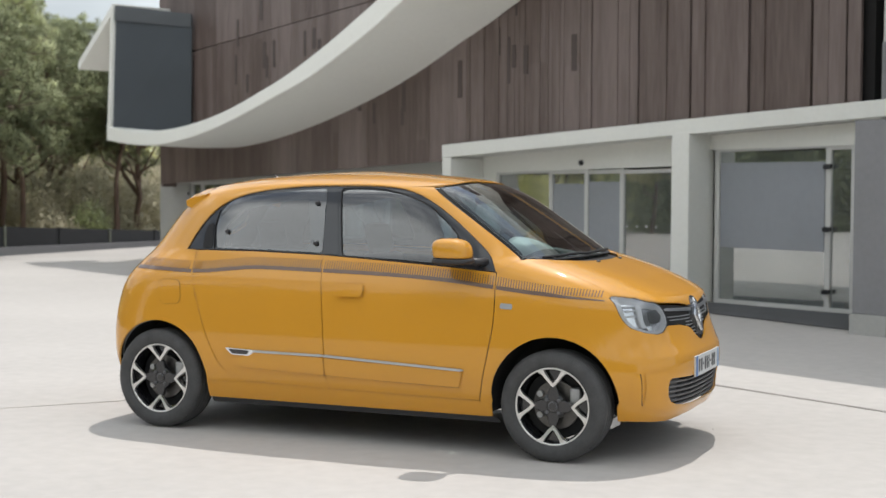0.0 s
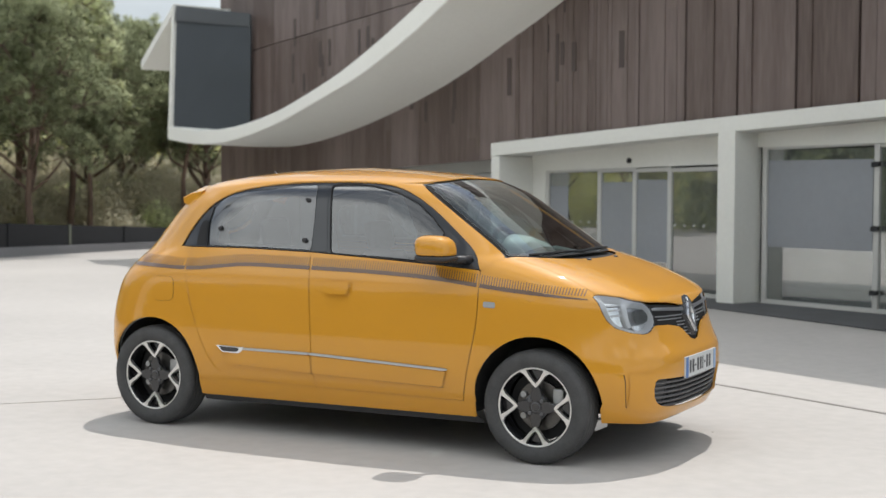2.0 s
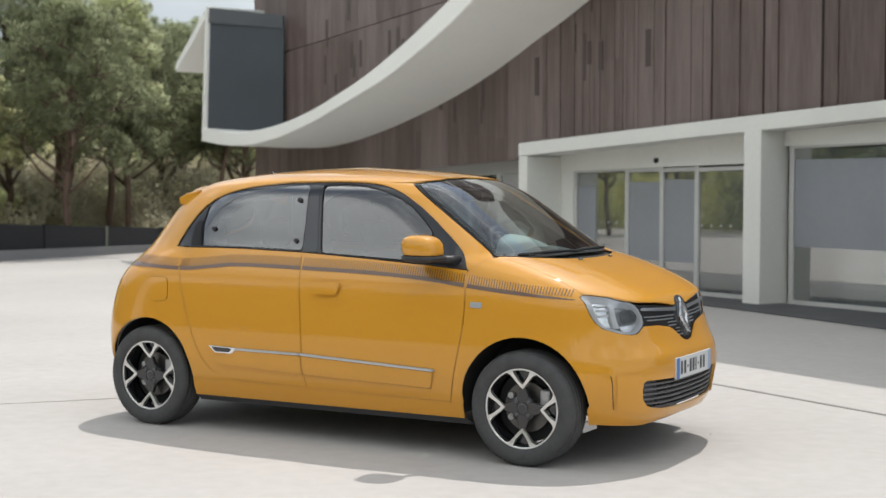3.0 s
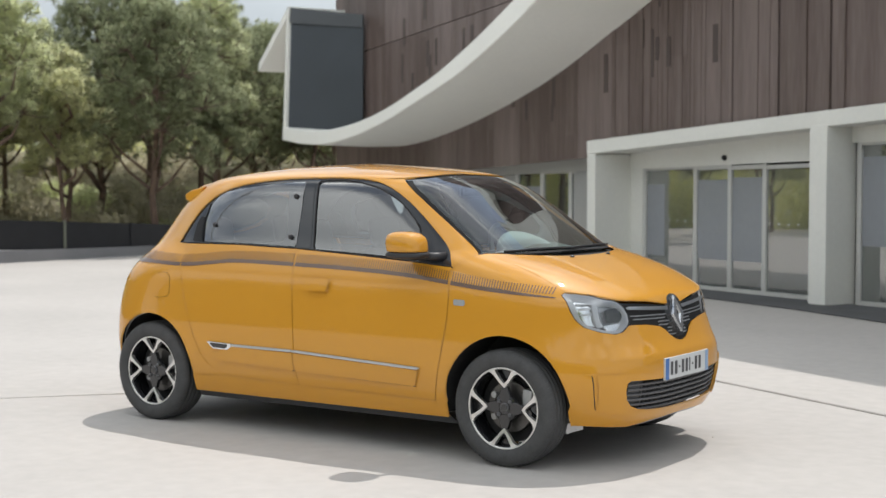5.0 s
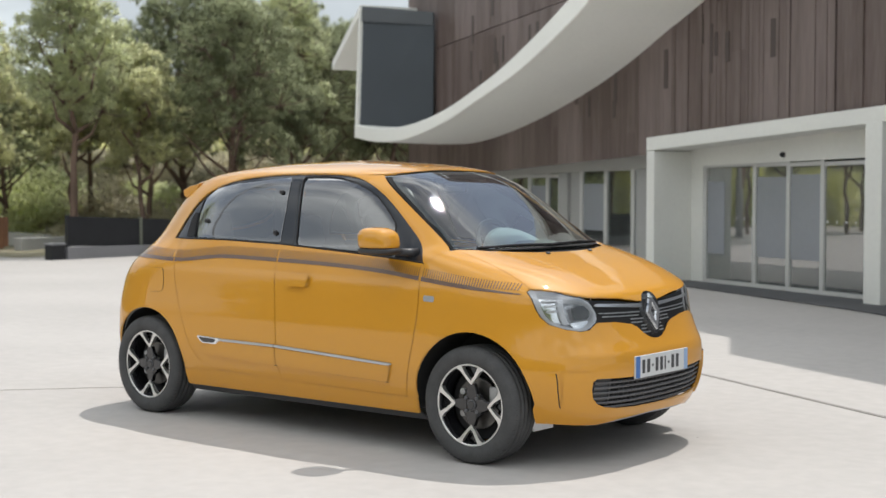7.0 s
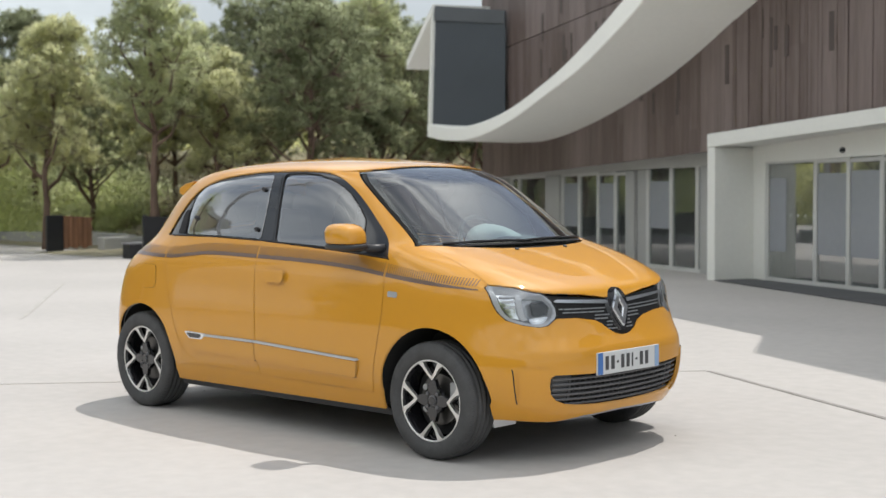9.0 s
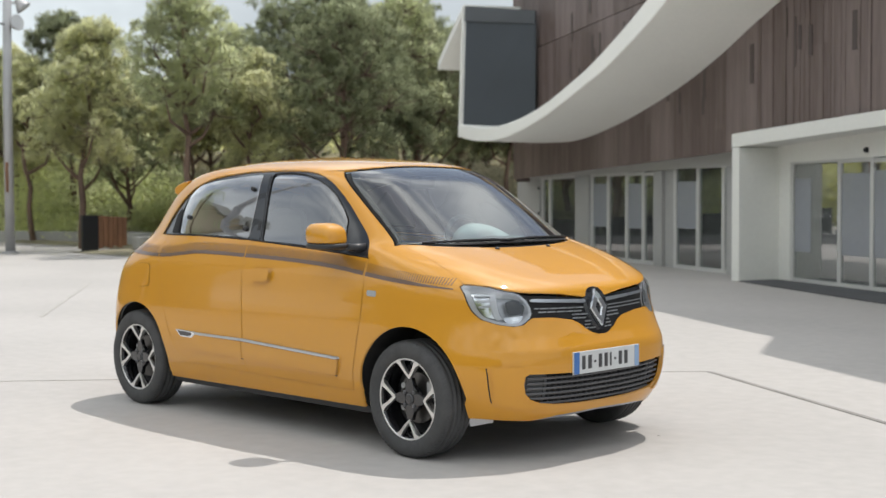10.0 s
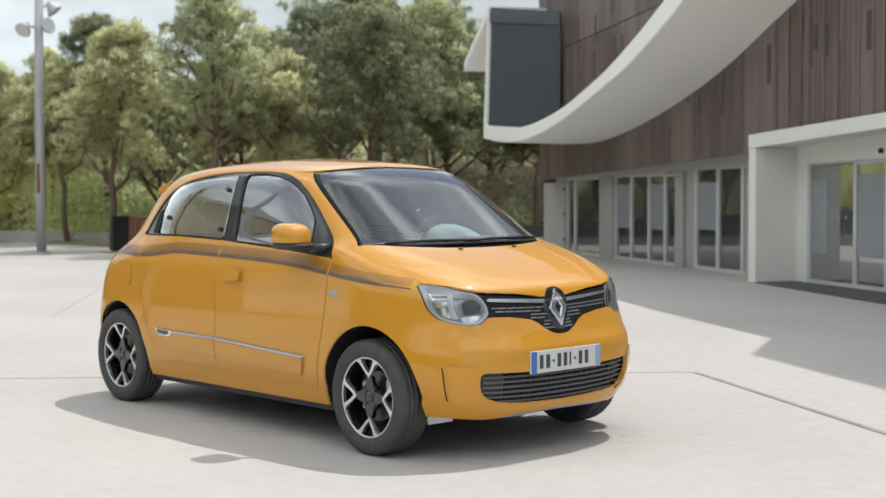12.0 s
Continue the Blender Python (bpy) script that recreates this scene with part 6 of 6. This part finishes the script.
def palm(name, seed, height, label):
    """A palm: a slim ringed trunk and a crown of arching fronds cut into leaflets."""
    rnd = random.Random(seed)
    th = thing(name, label, "tree")
    pts = [Vector((0.04 * math.sin(i * 0.8), 0.03 * i / 12, -0.1 + height * i / 12)) for i in range(13)]
    part("trunk", tube(pts, [0.19 - 0.006 * i + 0.012 * (i % 2) for i in range(13)], 10), BARK, th, smooth=True)
    for k in range(30):
        a, rise = k * 2.399, 1.15 - 0.058 * k
        out = Vector((math.cos(a), math.sin(a), 0))
        across = Vector((-out.y, out.x, 0))
        reach = rnd.uniform(1.7, 2.2)
        verts, faces = [], []
        spine = [pts[-1] + out * reach * u + Vector((0, 0, reach * (rise * u - 1.05 * u * u))) for u in (j / 15 for j in range(16))]
        for j in range(1, 16):
            way = (spine[j] - spine[j - 1]).normalized()
            size = 0.42 * math.sin(math.pi * (0.12 + 0.80 * j / 15)) + 0.05
            for side in (-1, 1):
                tip = spine[j] + across * side * size + way * size * 0.7 - Vector((0, 0, 0.22 * size))
                n0 = len(verts)
                verts += [spine[j] - way * 0.022, spine[j] + way * 0.022, tip]
                faces.append((n0, n0 + 1, n0 + 2))
        n0 = len(verts)
        for j in range(16):
            verts += [spine[j] + across * 0.018 * (1.1 - j / 16), spine[j] - across * 0.018 * (1.1 - j / 16)]
        faces += [(n0 + 2 * j, n0 + 2 * j + 1, n0 + 2 * j + 3, n0 + 2 * j + 2) for j in range(15)]
        me = bpy.data.meshes.new("frond")
        me.from_pydata([tuple(v) for v in verts], [], faces)
        me.materials.append(NEEDLES_DARK)
        new("frond", me).parent = th
    return th


# the far side of the plaza, mirrored in the car's glass and paint
palm("palm_tree", 12, 9.4, "tall palm with a slim trunk and arching fronds").matrix_world = pose(-18.6, -8.2, 0)
hall = thing("plaza_building", "plain beige rendered building behind the trees", "building")
part("wall", box(-4.2, 4.2, -3.0, 3.0, 0, 13.1, 0.02), BEIGE_RENDER, hall)
part("roof_edge", box(-4.35, 4.35, -3.15, 3.15, 13.1, 13.45, 0.02), CONCRETE_PALE, hall)
for level in (1.2, 4.6, 8.0):
    for x in (-2.9, -0.9, 1.1, 3.1):
        pane = part("window", box(x - 0.5, x + 0.5, -3.03, -2.9, level, level + 1.6, 0.01), RIBBON_WHITE, hall)
        part("pane", box(x - 0.43, x + 0.43, -3.045, -3.02, level + 0.07, level + 1.53), BLACK_GLOSS, pane)
hall.matrix_world = pose(-31.4, -16.9, 0, 0, 0, 118)


def bank_at(x, y):
    """The height of the bank that rises behind the fence."""
    far = max(0.0, -17.6 - x)
    rise = 0.06 * min(max((y - 9.5) / 2.0, 0.0), 1.0) + 0.15 * min(max((y - 10.8) / 4.0, 0.0), 1.0)
    if x < -19.6:
        rise *= min(max((y - back_edge(x) - 0.6) / 3.0, 0.0), 1.0)
    return 0.012 + far * rise * min(far / 3.0, 1.0)


rnd = random.Random(9)


def spots_on_bank(count, x0, x1, y0, y1, r0, r1, h0, h1):
    out = []
    for _ in range(count):
        x, y = rnd.uniform(x0, x1), rnd.uniform(y0, y1)
        if x < -19.6 and y < back_edge(x) + 0.9:
            y = back_edge(x) + rnd.uniform(0.9, 3.0)
        out.append((x, y, rnd.uniform(r0, r1), rnd.uniform(h0, h1), bank_at(x, y)))
    return out


scrub("dry_undergrowth", "dry brown undergrowth beneath the pines", SCRUB, spots_on_bank(80, -26, -17.6, 11, 28, 0.5, 1.1, 0.25, 1.0) + spots_on_bank(55, -25, -19, 16, 30, 0.6, 1.2, 0.5, 1.5), 3, 1.0, 900)
scrub("green_undergrowth", "green bushes beneath the pines", NEEDLES, spots_on_bank(46, -26.5, -22.4, 6.5, 13, 0.5, 1.1, 0.4, 1.3) + spots_on_bank(14, -23, -18.5, 11, 24, 0.4, 0.8, 0.4, 1.0) + spots_on_bank(22, -26.5, -23.5, 8, 14, 0.6, 1.1, 1.2, 2.3), 4, 1.0, 900)
far_spots = []
for k in range(60):
    y = -1 + 0.66 * k
    far_spots.append((-28.5 - 3 * rnd.random(), y, rnd.uniform(0.9, 1.5), rnd.uniform(3.2, 4.0) + (0.9 if y > 16 else 0) + (1.2 if y > 25 else 0), 0.0))
# the pale needle colour stands in for haze over the distant woods
scrub("far_woods", "green woods behind the pines, haze put into their pale colour", NEEDLES_PALE, far_spots, 5, 1.6, 2000)
scrub("woods_west", "dark pines along the western edge of the plaza", NEEDLES_DARK, [(-25.0 - 1.5 * rnd.random(), -16 + 0.95 * k, rnd.uniform(1.1, 1.8), rnd.uniform(8.0, 9.4) if k < 11 else rnd.uniform(4.5, 6.0), 0.0) for k in range(18)] + [(-24.6, -14.3, 1.0, 11.6, 0.0)], 8, 2.8, 2000)
# unseen tree row, added so that the car's doors mirror something dark
scrub("woods_unseen", "unseen dark trees added opposite for the reflections in the car's side", NEEDLES_DARK, [(-26 + 1.5 * k, -25 - 2.5 * rnd.random(), rnd.uniform(1.5, 2.4), rnd.uniform(6.0, 9.0), 0.0) for k in range(44)], 6, 4.0, 1500)
bm = bmesh.new()
rows = []
for i in range(27):
    x = -17.0 - 0.6 * i if i < 20 else -29.0 - 4.0 * (i - 20)
    rows.append([bm.verts.new((x, -12 + 1.6 * j, bank_at(max(x, -29), -12 + 1.6 * j) + 0.05 * math.sin(i * 1.3 + j * 0.9) * min(i / 4, 1) * (j > 15))) for j in range(36)])
for u, v in zip(rows, rows[1:]):
    for j in range(35):
        bm.faces.new((u[j], v[j], v[j + 1], u[j + 1]))
bmesh.ops.recalc_face_normals(bm, faces=bm.faces[:])
bmesh.ops.delete(bm, geom=[f for f in bm.faces if f.calc_center_median().y < 9 and f.calc_center_median().x > -22 or f.calc_center_median().x < -19.6 and f.calc_center_median().y < back_edge(f.calc_center_median().x) - 0.6], context="FACES")
part("ground_bank", bm, EARTH, label="dry grassy bank under the pines", kind="structure", smooth=True)

# a few pebbles and crumbs on the paving
rnd = random.Random(21)
bm = bmesh.new()
for _ in range(18):
    x, y, q = rnd.uniform(-7, 4.5), rnd.uniform(-4.2, 4), rnd.uniform(0.003, 0.009)
    ring = [(x + q * rnd.uniform(0.7, 1.6) * math.cos(a), y + q * rnd.uniform(0.7, 1.3) * math.sin(a)) for a in [2 * math.pi * i / 6 for i in range(6)]]
    hexa(bm, [(*p, 0.0) for p in ring], [(x + (p[0] - x) * 0.6, y + (p[1] - y) * 0.6, q * 0.5) for p in ring])
tagged(part("pebbles", bm, JOINT_FAINT, label="small dark pebbles scattered on the paving", kind="stuff"), category="pebbles", kind="stuff", label="small dark pebbles scattered on the paving")
